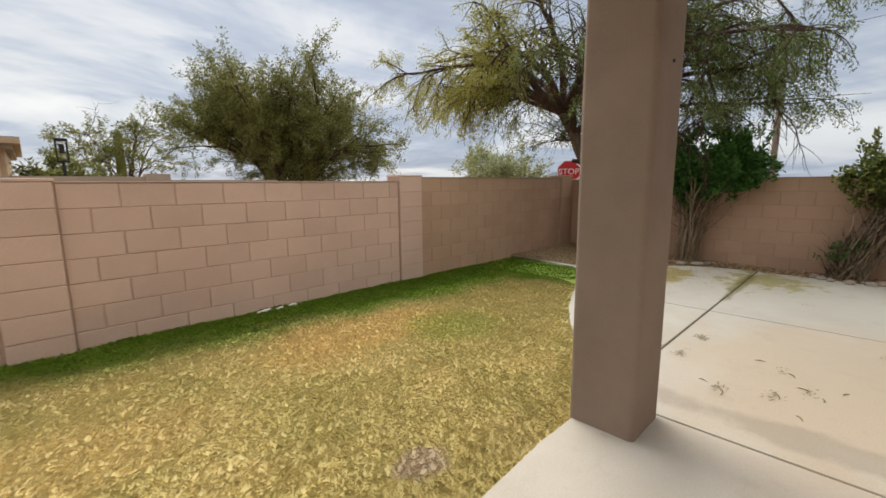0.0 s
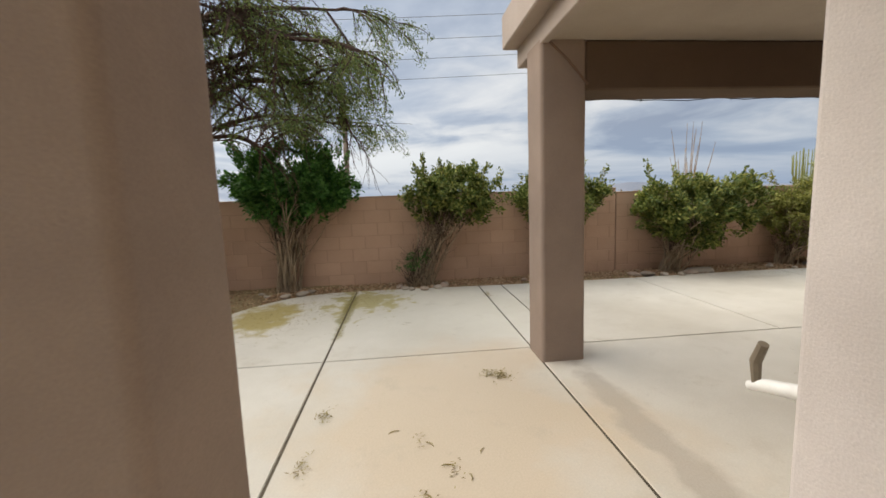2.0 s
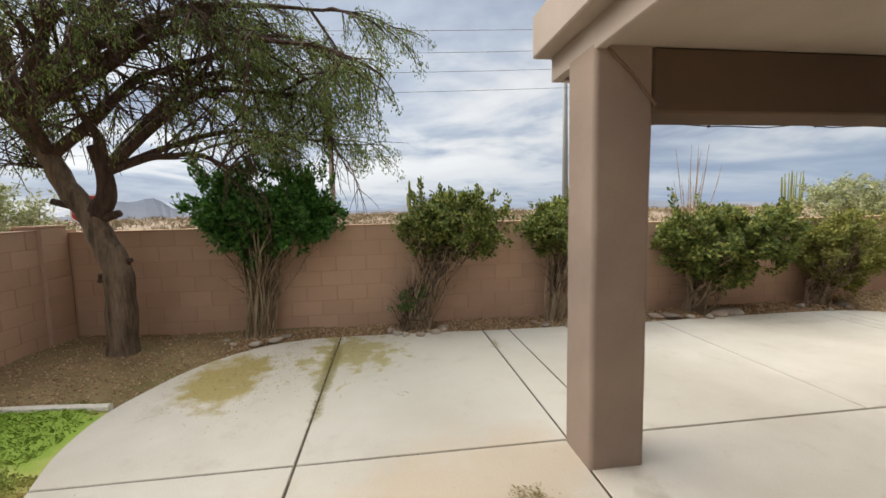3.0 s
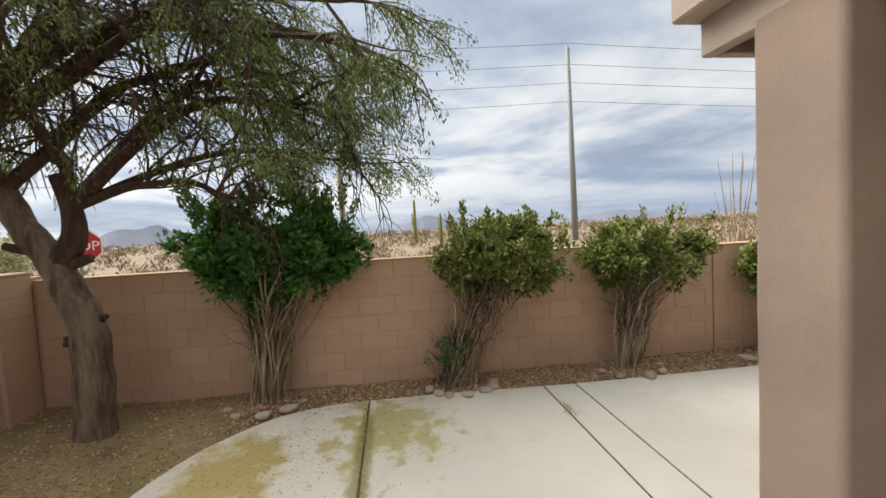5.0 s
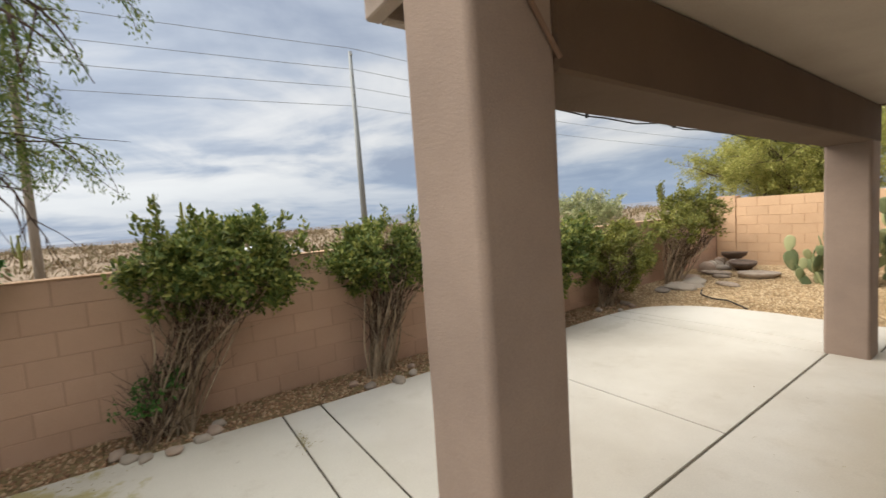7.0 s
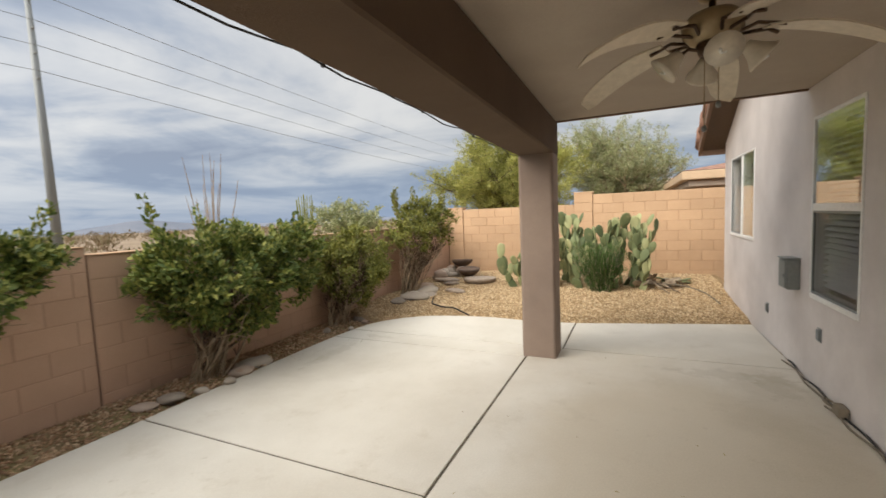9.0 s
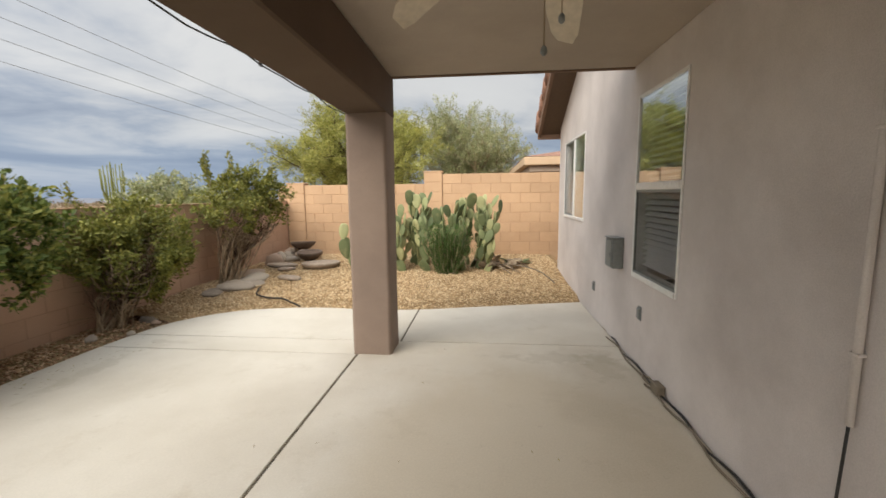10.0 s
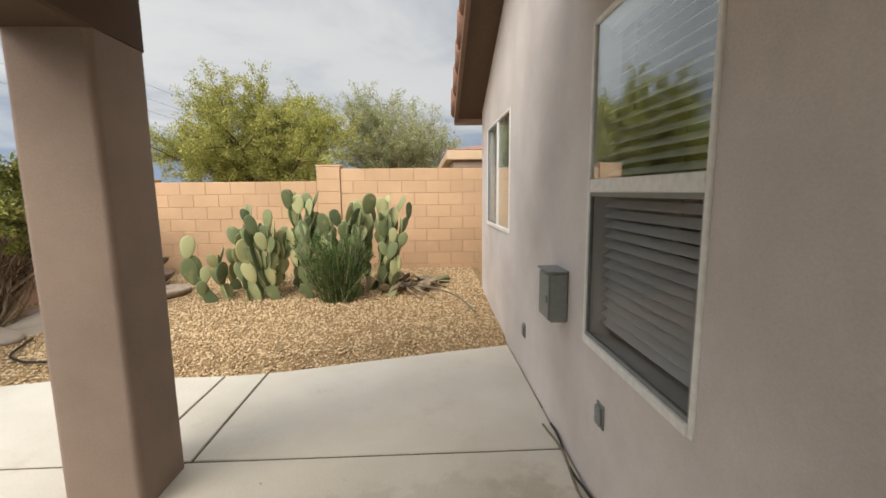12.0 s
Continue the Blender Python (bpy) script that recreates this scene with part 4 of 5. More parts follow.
for z in (0.25, 1.0, 1.7):
    part("strap", MB().box(0.0, -0.02, z, 0.031, 0.02, z + 0.012, 0.002), STUCCO, cd)
hs = thing("garden_hose", "weathered hoses lying along the foot of the house wall", "hose", (3.03, -4.98, 0.0))
for j, off in enumerate((-0.055, -0.03)):
    pts = [(0.03 + off + 0.015 * math.sin(i * 0.9 + j * 2), 1.5 - i * 0.1 + 0.0, 0.013 + 0.006 * math.sin(i * 1.3 + j)) for i in range(28)]
    part("hose", MB().tube(pts, 0.007, 7), HOSE if j else BLACK, hs, "", True)
part("coupling", MB().box(-0.045, -0.07, 0.0, 0.02, 0.05, 0.08, 0.015), HOSE, hs)
part("coil", MB().tube([(0.0 + 0.03 * math.cos(t), -0.14 + 0.10 * math.sin(t), 0.012 + 0.005 * t) for t in [x * 0.35 for x in range(22)]], 0.007, 7), HOSE, hs, "", True)
kb = thing("hose_hanger", "white plastic hose hanger with a grey lever by the corner", "hose hanger", (2.775, -0.67, 0.82))
part("arm", MB().tube([(0, 0, 0), (0.06, 0.03, 0.0), (0.13, 0.06, -0.01), (0.18, 0.07, -0.03)], [0.022, 0.022, 0.02, 0.014], 12), VINYL, kb, "", True)
part("lever", MB().tube([(0.16, 0.066, -0.02), (0.165, 0.068, 0.05), (0.14, 0.07, 0.11)], [0.012, 0.016, 0.014], 8), HOSE, kb)


# ---- plants ----
def branch(mb, p, d, length, r, sides, bend=0.25, segs=5, pull=Vector((0, 0, 0))):
    """One crooked branch; returns its points and ways."""
    pts, ways = [p.copy()], [d.copy()]
    for i in range(segs):
        d = (d + rvec(bend) + pull / segs).normalized()
        p = p + d * (length / segs)
        pts.append(p.copy())
        ways.append(d.copy())
    mb.tube(pts, [r * (1 - 0.62 * i / segs) for i in range(segs + 1)], sides, cap=False)
    return pts, ways


def foliage(mb, p, d, n, length, width, spread, droop):
    """Feathery leaflets round a twig."""
    for _ in range(n):
        q = p + rvec(spread)
        w = (d * 0.5 + rvec(1.0) + Vector((0, 0, -droop))).normalized()
        mb.leaf(q, w, rvec(1.0).normalized(), length * R.uniform(0.6, 1.3), width * R.uniform(0.7, 1.3))


def limb_tree(name, label, base, trunk, limbs, bark, limb_bark, leaf_mat, twig_n, leaf_n, leaf_size, twig_len, droop, spread, trunk_r, bare=0.0, low_twigs=0.0):
    """A tree from its trunk line and the ends of its main limbs, in metres from its foot."""
    ob = thing(name, label, "tree", base)
    t = MB()
    n = len(trunk)
    t.tube(smooth3(trunk), [trunk_r * (1.25 if i == 0 else 1 - 0.45 * i / (4 * (n - 1))) * (1 + 0.06 * math.sin(i * 2.1)) for i in range(4 * (n - 1) + 1)], 12)
    part("trunk", t, bark, ob, "", True)
    tw, lf = MB(), MB()
    for start, end, r_ in limbs:
        lm = MB()
        s, e = Vector(start), Vector(end)
        mid = (s + e) / 2 + Vector((0, 0, 0.14 * (e - s).length)) + rvec(0.15)
        q1, q3 = (s + mid) / 2 + rvec(0.1) + Vector((0, 0, 0.05)), (mid + e) / 2 + rvec(0.12) + Vector((0, 0, 0.03))
        line = smooth3([s, q1, mid, q3, e])
        lm.tube(line, [r_ * (1 - 0.75 * i / (len(line) - 1)) for i in range(len(line))], 7, cap=False)
        L = (e - s).length
        for k_ in range(twig_n):
            i = R.randint(len(line) // 4, len(line) - 1)
            p = Vector(line[i])
            out = (Vector(line[min(i + 1, len(line) - 1)]) - Vector(line[max(i - 1, 0)])).normalized()
            d = (out * 0.7 + rvec(0.9) + Vector((0, 0, R.uniform(-0.25, 0.45)))).normalized()
            if p.z < low_twigs:
                d = (d + Vector((0, 0, 0.9))).normalized()
            pts, ways = branch(tw, p, d, twig_len * R.uniform(0.6, 1.25), r_ * 0.28, 4, 0.3, 5, Vector((0, 0, -0.35 * droop)))
            for j in range(2, 6):
                for _ in range(2):
                    d2 = (ways[j] * 0.6 + rvec(0.9) + Vector((0, 0, -0.25 * droop))).normalized()
                    pts2, ways2 = branch(tw, pts[j], d2, twig_len * R.uniform(0.3, 0.65), r_ * (0.13 if bare > 0.2 else 0.1), 3, 0.35, 4, Vector((0, 0, -0.6 * droop)))
                    if pts2[-1].z < low_twigs - 0.2:
                        continue
                    reach = math.hypot(pts[j].x, pts[j].y)
                    if R.random() > (bare if reach > 1.55 or bare < 0.2 else bare + 0.6):
                        for p2, d3 in zip(pts2[1:], ways2[1:]):
                            foliage(lf, p2, d3, leaf_n + (5 if bare > 0.2 and reach > 1.9 else 0), leaf_size, leaf_size * 0.28, spread, 0.6 * droop)
        part("limb", lm, limb_bark, ob, "", True)
    part("twig_spray", tw, limb_bark, ob)
    part("crown", lf, leaf_mat, ob)
    return ob


def smooth3(pts, n=4):
    return [Vector(p) for p in smooth_line([tuple(p) for p in pts], n)]


tx, ty = 7.9, 3.56
fork = (0.0, 0.17, 1.62)
crook = (-0.02, 0.52, 2.28)
top = (-0.1, 0.74, 2.68)
second = (0.02, 0.02, 2.1)
mesquite = limb_tree("mesquite_tree", "crooked mesquite tree with dark limbs and feathery drooping green foliage", (tx, ty, -0.03),
                     [(0.0, 0.0, -0.06), (0.0, -0.035, 0.55), (0.0, -0.03, 1.04), (0.0, 0.10, 1.38), (0.0, 0.19, 1.64), (0.0, 0.40, 1.96), crook, top],
                     [(top, (0.05, -1.3, 3.85), 0.09), (top, (-1.5, 2, 3.7), 0.085), (top, (-0.7, -1.5, 4.1), 0.08), (top, (-0.6, -2.4, 3.3), 0.07), (top, (-2.1, 0.8, 3.8), 0.08), (top, (0.5, 2.4, 3.8), 0.07),
                      (top, (1, 0.6, 4.1), 0.07), (second, (0.5, -1.5, 3.3), 0.075), (second, (-0.3, -1.45, 2.06), 0.05), (top, (-1.6, -1.3, 4.1), 0.07), (top, (-2.4, 2.4, 3.3), 0.06), (top, (0.1, -2.4, 3.95), 0.06),
                      (top, (-1, 0.9, 4.8), 0.075), (second, (0.1, -2.2, 3), 0.065), (top, (-1.9, 1.7, 3), 0.055), (crook, (-1.5, -0.3, 3.2), 0.06), (top, (-0.8, 2.9, 3.1), 0.055), (second, (0.15, 0.45, 3.2), 0.06),
                      (second, (0.35, -2.3, 2.5), 0.045), (crook, (0.3, -1.2, 3.5), 0.07), (fork, (0.05, 0.9, 2.2), 0.035)],
                     BARK, LIMB, LEAF_MESQUITE, 17, 18, 0.046, 0.9, 1.1, 0.085, 0.165, 0.21, 2.3)
part("second_stem", MB().tube(smooth3([fork, (0.01, 0.02, 1.82), second, (0.0, 0.1, 2.4)]), [0.12, 0.115, 0.11, 0.105, 0.10, 0.095, 0.09, 0.085, 0.08, 0.075, 0.07, 0.065, 0.06], 10), LIMB, mesquite, "", True)
for p0, p1, r_ in (((0.0, 0.16, 1.60), (-0.03, -0.13, 1.66), 0.05), ((0.0, 0.25, 1.72), (-0.06, 0.52, 1.80), 0.045), ((0.0, 0.14, 0.98), (0.0, 0.17, 0.88), 0.03), ((0.0, -0.14, 1.1), (0.0, -0.2, 1.13), 0.03)):
    part("broken_stub", MB().tube([p0, (Vector(p0) + Vector(p1)) / 2 + rvec(0.02), p1], [r_ * 1.2, r_, r_ * 0.8], 8), LIMB, mesquite, "", True)


def shrub(base, centre, radii, leaf_mat, label, stems=16, clumps=190, leaves=26, size=0.055, stem_r=0.011, bare_low=0.0, sprigs=10):
    """A woody shrub: crooked stems fanning from one foot, twiggy shade under a crown of leaf clumps with gaps and sprigs that stick out."""
    ob = thing("shrub", label, "shrub", base, "shrubs along the wall")
    lf = MB()
    c, rr = Vector(centre), Vector(radii)
    tw = MB()
    for i in range(stems):
        st = MB()
        a = R.uniform(0, 2 * math.pi)
        foot = Vector((R.uniform(-0.10, 0.10), R.uniform(-0.17, 0.17), -0.03))
        goal = c + Vector((math.cos(a) * rr.x * R.uniform(0.1, 0.8), math.sin(a) * rr.y * R.uniform(0.1, 0.8), R.uniform(-0.7, 0.35) * rr.z))
        up = Vector((0, 0, (goal.z - foot.z)))
        m1 = foot.lerp(goal, 0.22) + up * 0.10 + rvec(0.08)
        m2 = foot.lerp(goal, 0.5) + up * 0.12 + rvec(0.11)
        m3 = foot.lerp(goal, 0.75) + up * 0.08 + rvec(0.10)
        line = smooth3([foot, m1, m2, m3, goal], 3)
        thick = stem_r * R.uniform(0.65, 1.6)
        st.tube(line, [thick * (1 - 0.6 * j / (len(line) - 1)) for j in range(len(line))], 5, cap=False)
        for _ in range(4):
            branch(st, line[R.randint(4, len(line) - 1)], (rvec(1) + Vector((0, 0, 0.6))).normalized(), R.uniform(0.15, 0.4), stem_r * 0.45, 3, 0.3, 4)
        for _ in range(7):
            k_ = R.randint(3, len(line) - 2)
            branch(tw, line[k_], (rvec(1) + Vector((0, 0, 0.9)) + (line[k_ + 1] - line[k_]).normalized() * 0.6).normalized(), R.uniform(0.18, 0.45), 0.0042, 3, 0.35, 4)
        part("stem", st, STEM, ob)
    part("twig_tangle", tw, LIMB, ob, "fine dark dead twigs under the leaves")
    n = 0
    leaves = int(leaves * 1.3)
    clumps = int(clumps * 1.1)
    while n < clumps:
        v = rvec(1.0)
        if v.length < 0.45 and R.random() < 0.7:
            continue
        taper = 1 + 0.45 * min(v.z, 0)
        lump = 1 + 0.30 * noise.noise(Vector((v.x * 1.9 + base[1], v.y * 1.9, v.z * 1.9 + base[1])))
        p = c + Vector((v.x * rr.x * taper, v.y * rr.y * taper, v.z * rr.z)) * lump
        if noise.noise(p * 3.4 + Vector(base)) < -0.04 or (v.z < -0.2 and R.random() < 0.4 + bare_low + 0.5 * -v.z):
            continue
        n += 1
        out = Vector((v.x / rr.x, v.y / rr.y, v.z / rr.z + 0.35)).normalized()
        wide = R.uniform(0.05, 0.12)
        for _ in range(leaves):
            q = p + rvec(wide)
            d = (out * 0.6 + rvec(1.0)).normalized()
            nn = (out + Vector((0, 0, 0.6)) + rvec(0.7)).normalized()
            lf.leaf(q, d, nn, size * R.uniform(0.55, 1.35), size * 0.52 * R.uniform(0.7, 1.2))
    for _ in range(sprigs):
        a = R.uniform(0, 2 * math.pi)
        p = c + Vector((math.cos(a) * rr.x * 0.6, math.sin(a) * rr.y * 0.8, rr.z * R.uniform(0.3, 0.85)))
        tw = MB()
        pts, ways = branch(tw, p, Vector((math.cos(a) * 0.3, math.sin(a) * 0.5, 1)).normalized(), R.uniform(0.12, 0.36), 0.004, 3, 0.2, 5)
        for q, d in zip(pts, ways):
            for _ in range(9):
                lf.leaf(q + rvec(0.045), (d + rvec(1)).normalized(), rvec(1).normalized(), size * R.uniform(0.6, 1.1), size * 0.45)
        part("sprig", tw, STEM, ob)
    part("foliage", lf, leaf_mat, ob)
    return ob


SX = 8.32
FEET = (2.18, 0.13, -1.84, -3.92, -6.08, -8.03)
shrub((SX, FEET[0], 0), (-0.05, -0.18, 1.56), (0.50, 0.86, 0.58), LEAF_DARK, "dense dark green shrub with a bare woody base", 46, 520, 34, 0.072, 0.013, -0.2, 16)
shrub((SX, FEET[1], 0), (-0.02, -0.60, 1.28), (0.42, 0.80, 0.50), LEAF_MID, "leaning green shrub with sparse lower stems", 34, 300, 30, 0.064, 0.010, 0.2, 14)
shrub((SX, FEET[1] + 0.06, 0), (0.0, 0.05, 0.30), (0.20, 0.22, 0.34), LEAF_DARK, "low leafy sucker growth at a shrub's foot", 14, 14, 16, 0.05, 0.007, 0.3, 1)
shrub((SX, FEET[2], 0), (-0.02, -0.30, 1.26), (0.40, 0.76, 0.42), LEAF_MID, "green shrub fanning out from pale bare stems", 34, 270, 30, 0.06, 0.011, 0.2, 8)
shrub((SX, FEET[3], 0), (-0.14, -0.42, 1.0), (0.55, 1.05, 0.62), LEAF_MID, "wide green shrub with trailing branches", 30, 480, 30, 0.07, 0.013, -0.4, 14)
shrub((SX, FEET[4], 0), (-0.05, -0.32, 0.82), (0.46, 0.76, 0.60), LEAF_YELLOW, "yellowish green rounded shrub with a woody base", 28, 360, 30, 0.054, 0.011, -0.3, 8)
shrub((SX - 0.05, FEET[5], 0.08), (-0.18, -0.38, 1.20), (0.55, 0.95, 0.62), LEAF_YELLOW, "tall open olive green shrub over grey stones", 42, 270, 26, 0.058, 0.013, 0.2, 12)


# ---- cactus and the things in the gravel yard ----
pear = thing("prickly_pear_cactus", "large prickly pear cactus of grey-green pads in tan gravel", "cactus", (5.1, -9.45, 0.10))
pad_bm = bmesh.new()
bmesh.ops.create_icosphere(pad_bm, subdivisions=3, radius=1)
for v in pad_bm.verts:
    v.co.x *= 0.78 + 0.16 * v.co.z
    v.co.y *= 0.13
    v.co.z += 1.0
pad_me = MB().take(pad_bm).mesh("pad", CACTUS, True)


def pads(p, d, turn, size, depth):
    """Pads growing out of one another."""
    m = Matrix.Translation(p) @ Vector((0, 0, 1)).rotation_difference(d).to_matrix().to_4x4() @ Matrix.Rotation(turn, 4, "Z") @ Matrix.Diagonal((size, size, size * R.uniform(1.2, 1.55), 1))
    ob = part("pad", pad_me, None, pear)
    ob.matrix_basis = m
    if depth <= 0:
        return
    for _ in range(R.choice((1, 2, 2, 2, 3) if depth > 1 else (0, 1, 1))):
        a = R.uniform(-0.95, 0.95)
        tip = m @ Vector((math.sin(a) * 0.8, 0, 1 + math.cos(a) * 0.92))
        d2 = (d * 0.6 + Vector((0, 0, 0.75)) + rvec(0.55)).normalized()
        pads(tip, d2, turn + R.uniform(-1.5, 1.5), size * R.uniform(0.82, 1.05), depth - 1)


for i in range(38):
    x, y = -0.85 + 2.25 * (i + R.uniform(0.0, 1.0)) / 38, R.uniform(-0.45, 0.55)
    pads(Vector((x, y, -0.04)), Vector((x * 0.3 + R.uniform(-0.35, 0.35), R.uniform(-0.25, 0.3), 1)).normalized(), R.uniform(-1.5, 1.5), R.uniform(0.088, 0.128), 4 if -0.85 < x < 0.75 and i % 2 else 2 if x > 0.9 else 3)

dead = thing("fallen_cactus_pads", "dry fallen cactus pads and roots heaped on gravel", "dead cactus", (4.02, -9.45, 0.10))
for i in range(26):
    ob = part("dead_pad", pad_me.copy() if i == 0 else dead_me, None, dead)
    if i == 0:
        dead_me = ob.data
        dead_me.materials[0] = DEADPAD
    s = R.uniform(0.07, 0.12)
    ob.matrix_basis = pose(R.uniform(-0.35, 0.4), R.uniform(-0.35, 0.3), R.uniform(0.02, 0.22), R.uniform(40, 100), R.uniform(-40, 40), R.uniform(0, 360)) @ Matrix.Diagonal((s, s, s, 1))
for i in range(5):
    ob = part("fallen_pad", pad_me, None, dead, "yellow-green fallen pad")
    ob.matrix_basis = pose(-0.15 - 0.09 * i, -0.35 + R.uniform(-0.1, 0.15), 0.06 + 0.03 * (i % 2), R.uniform(60, 85), R.uniform(-15, 15), R.uniform(0, 360)) @ Matrix.Diagonal((0.10, 0.10, 0.12, 1))
for i in range(7):
    a = R.uniform(0, 6.28)
    part("dead_root", MB().tube([(0.2 * math.cos(a), 0.2 * math.sin(a), 0.1), (0.4 * math.cos(a), 0.4 * math.sin(a), 0.12), (0.6 * math.cos(a + 0.3), 0.6 * math.sin(a + 0.3), 0.02)], [0.02, 0.016, 0.008], 6), DEADPAD, dead, "", True)

broom = thing("broom_shrub", "fine-leaved green shrub growing in front of the cactus", "shrub", (4.88, -8.9, 0.08))
st, lf = MB(), MB()
for i in range(95):
    a = R.uniform(0, 6.28)
    d = Vector((math.cos(a) * R.uniform(0.05, 0.62), math.sin(a) * R.uniform(0.05, 0.5), 1)).normalized()
    pts, ways = branch(st, Vector((R.uniform(-0.15, 0.15), R.uniform(-0.12, 0.12), 0)), d, R.uniform(0.45, 0.95), 0.006, 4, 0.12, 8)
    for p, w in list(zip(pts, ways))[1:]:
        for _ in range(16):
            lf.leaf(p + rvec(0.05), (w * 1.2 + rvec(0.8)).normalized(), rvec(1).normalized(), R.uniform(0.04, 0.075), 0.009)
part("stem", st, STEM, broom)
part("foliage", lf, LEAF_BROOM, broom)


def basin(x, y, z, r, mat, label, tilt):
    ob = thing("stone_basin", label, "basin", (x, y, z), "stacked stone basins")
    part("bowl", MB().lathe([(r * 0.55, -0.10), (r * 0.9, -0.03), (r, 0.02), (r * 0.98, 0.045), (r * 0.86, 0.045), (r * 0.8, 0.02)], (0, 0, 0), 26), mat, ob, "", True)
    part("foot", MB().lathe([(r * 0.5, -z - 0.05), (r * 0.42, -0.1)], (0, 0, 0), 16), BASIN_DARK, ob, "", True)
    ob.rotation_euler = (radians(tilt), radians(tilt * 0.4), 0)
    return ob


basin(7.25, -9.3, 0.19, 0.34, BASIN, "shallow round weathered stone basin low on gravel", 2)
basin(7.72, -9.9, 0.30, 0.25, BASIN_DARK, "dark weathered stone basin on a low foot", -4)
basin(8.05, -10.35, 0.45, 0.25, BASIN_DARK, "dark stone basin, the highest of a stacked cascade", 5)

STONES = [ellipsoid_mesh("river_stone", STONE, 2, 0.32, s) for s in range(5)]


def stone(x, y, z, sx, sy, sz, label="rounded grey-brown river stone at a shrub's foot", group="river stones"):
    ob = part("river_stone", R.choice(STONES), None)
    ob.matrix_basis = pose(x, y, z + sz * 0.55, R.uniform(-10, 10), R.uniform(-10, 10), R.uniform(0, 360)) @ Matrix.Diagonal((sx, sy, sz, 1))
    return tagged(ob, label, "stone", group)


for y, n in zip(FEET, (5, 7, 5, 5, 4, 4)):
    for i in range(n):
        a = math.pi * (0.55 + 0.95 * i / max(n - 1, 1)) + R.uniform(-0.12, 0.12)
        s = R.uniform(0.038, 0.068)
        stone(SX - 0.06 + 0.30 * math.cos(a), y + 0.36 * math.sin(a), -0.01 if y > -7 else 0.06, s * 1.25, s, s * 0.7)
for x, y, s in ((8.14, -3.5, 0.10), (8.1, -4.2, 0.11), (8.14, -4.42, 0.12), (8.2, -3.3, 0.08), (8.2, -6.4, 0.09)):
    stone(x, y, -0.02, s * 1.4, s, s * 0.5, "flat brown rock beside a shrub's foot", "flat brown rocks")
for x, y, s in ((7.95, -7.75, 0.2), (8.1, -8.0, 0.17), (7.98, -8.35, 0.24), (8.2, -8.75, 0.22), (8.1, -7.45, 0.13), (7.8, -8.05, 0.12)):
    stone(x, y, 0.05, s * 1.3, s, s * 0.42, "large grey rock beneath the tall shrub", "large grey rocks")
for i in range(9):
    stone(8.2 + R.uniform(-0.25, 0.25), -9.95 + R.uniform(-0.6, 0.6), 0.12, R.uniform(0.1, 0.2), R.uniform(0.1, 0.16), R.uniform(0.08, 0.16), "dark rock heaped beside the stone basins", "rocks by the basins")
for x, y, sx, sy, a in ((7.95, -9.2, 0.27, 0.2, 15), (7.42, -8.4, 0.22, 0.13, -20), (7.75, -8.95, 0.15, 0.11, 40)):
    fs = MB().lathe([(0.9, 0.0), (1.0, 0.3), (0.97, 0.8), (0.9, 1.0)], (0, 0, 0), 9)
    fs.v = [(p[0] * sx * (1 + 0.25 * noise.noise(Vector((p[0] * 2 + x, p[1] * 2, 0)))), p[1] * sy * (1 + 0.25 * noise.noise(Vector((p[0] * 2, p[1] * 2 + x, 4)))), p[2] * 0.045) for p in fs.v]
    ob = part("flagstone", fs, BASIN, None)
    ob.matrix_basis = pose(x, y, gravel_z(x, y) + 0.005, 2, -2, a)
    tagged(ob, "flat pale flagstone lying on gravel", "flagstone", "flagstones in the gravel")


def line_on_ground(name, label, category, pts, r_, mat, height, lift=0.0):
    ob = thing(name, label, category, (pts[0][0], pts[0][1], height(*pts[0])))
    l = smooth_line([(p[0], p[1], 0) for p in pts], 6)
    z0 = height(*pts[0])
    part("length", MB().tube([(p[0] - pts[0][0], p[1] - pts[0][1], height(p[0], p[1]) - z0 + r_ + 0.02 + lift * math.sin(math.pi * i / (len(l) - 1))) for i, p in enumerate(l)], r_, 7), mat, ob, "", True)


line_on_ground("garden_hose", "short dark hose curled on the gravel", "hose", [(7.62, -7.85), (7.45, -7.45), (7.25, -7.32), (6.95, -7.28), (6.68, -7.14)], 0.011, BLACK, gravel_z)
line_on_ground("fallen_branch", "dark dead branch arched across the gravel", "branch", [(4.0, -9.5), (3.7, -9.1), (3.4, -8.75), (3.2, -8.4)], 0.010, HOSE, gravel_z, 0.10)


# ---- the world beyond the walls ----
def far_tree(name, label, x, y, height, spread, leaf_mat, bark, limbs, twig_n, leaf_n, leaf_size, droop=0.4, low=0.35, trunk_r=0.13, bare=0.15):
    ends = []
    for i in range(limbs):
        a = 2 * math.pi * (i + R.uniform(-0.3, 0.3)) / limbs
        f = R.uniform(0.45, 1.0)
        ends.append(((R.uniform(-0.08, 0.08), R.uniform(-0.08, 0.08), height * R.uniform(0.06, 0.22)), (math.cos(a) * spread * f, math.sin(a) * spread * f, height * (low + (0.97 - low) * (1 - f * f * 0.75) * R.uniform(0.85, 1.0))), trunk_r * 0.55))
    return limb_tree(name, label, (x, y, yard_or_out(x, y) - 0.05), [(0, 0, -0.1), (0.03, 0.02, height * 0.1), (0.0, 0.05, height * 0.24)], ends, bark, bark, leaf_mat, twig_n, leaf_n, leaf_size, height * 0.24, droop, 0.13, trunk_r, bare)


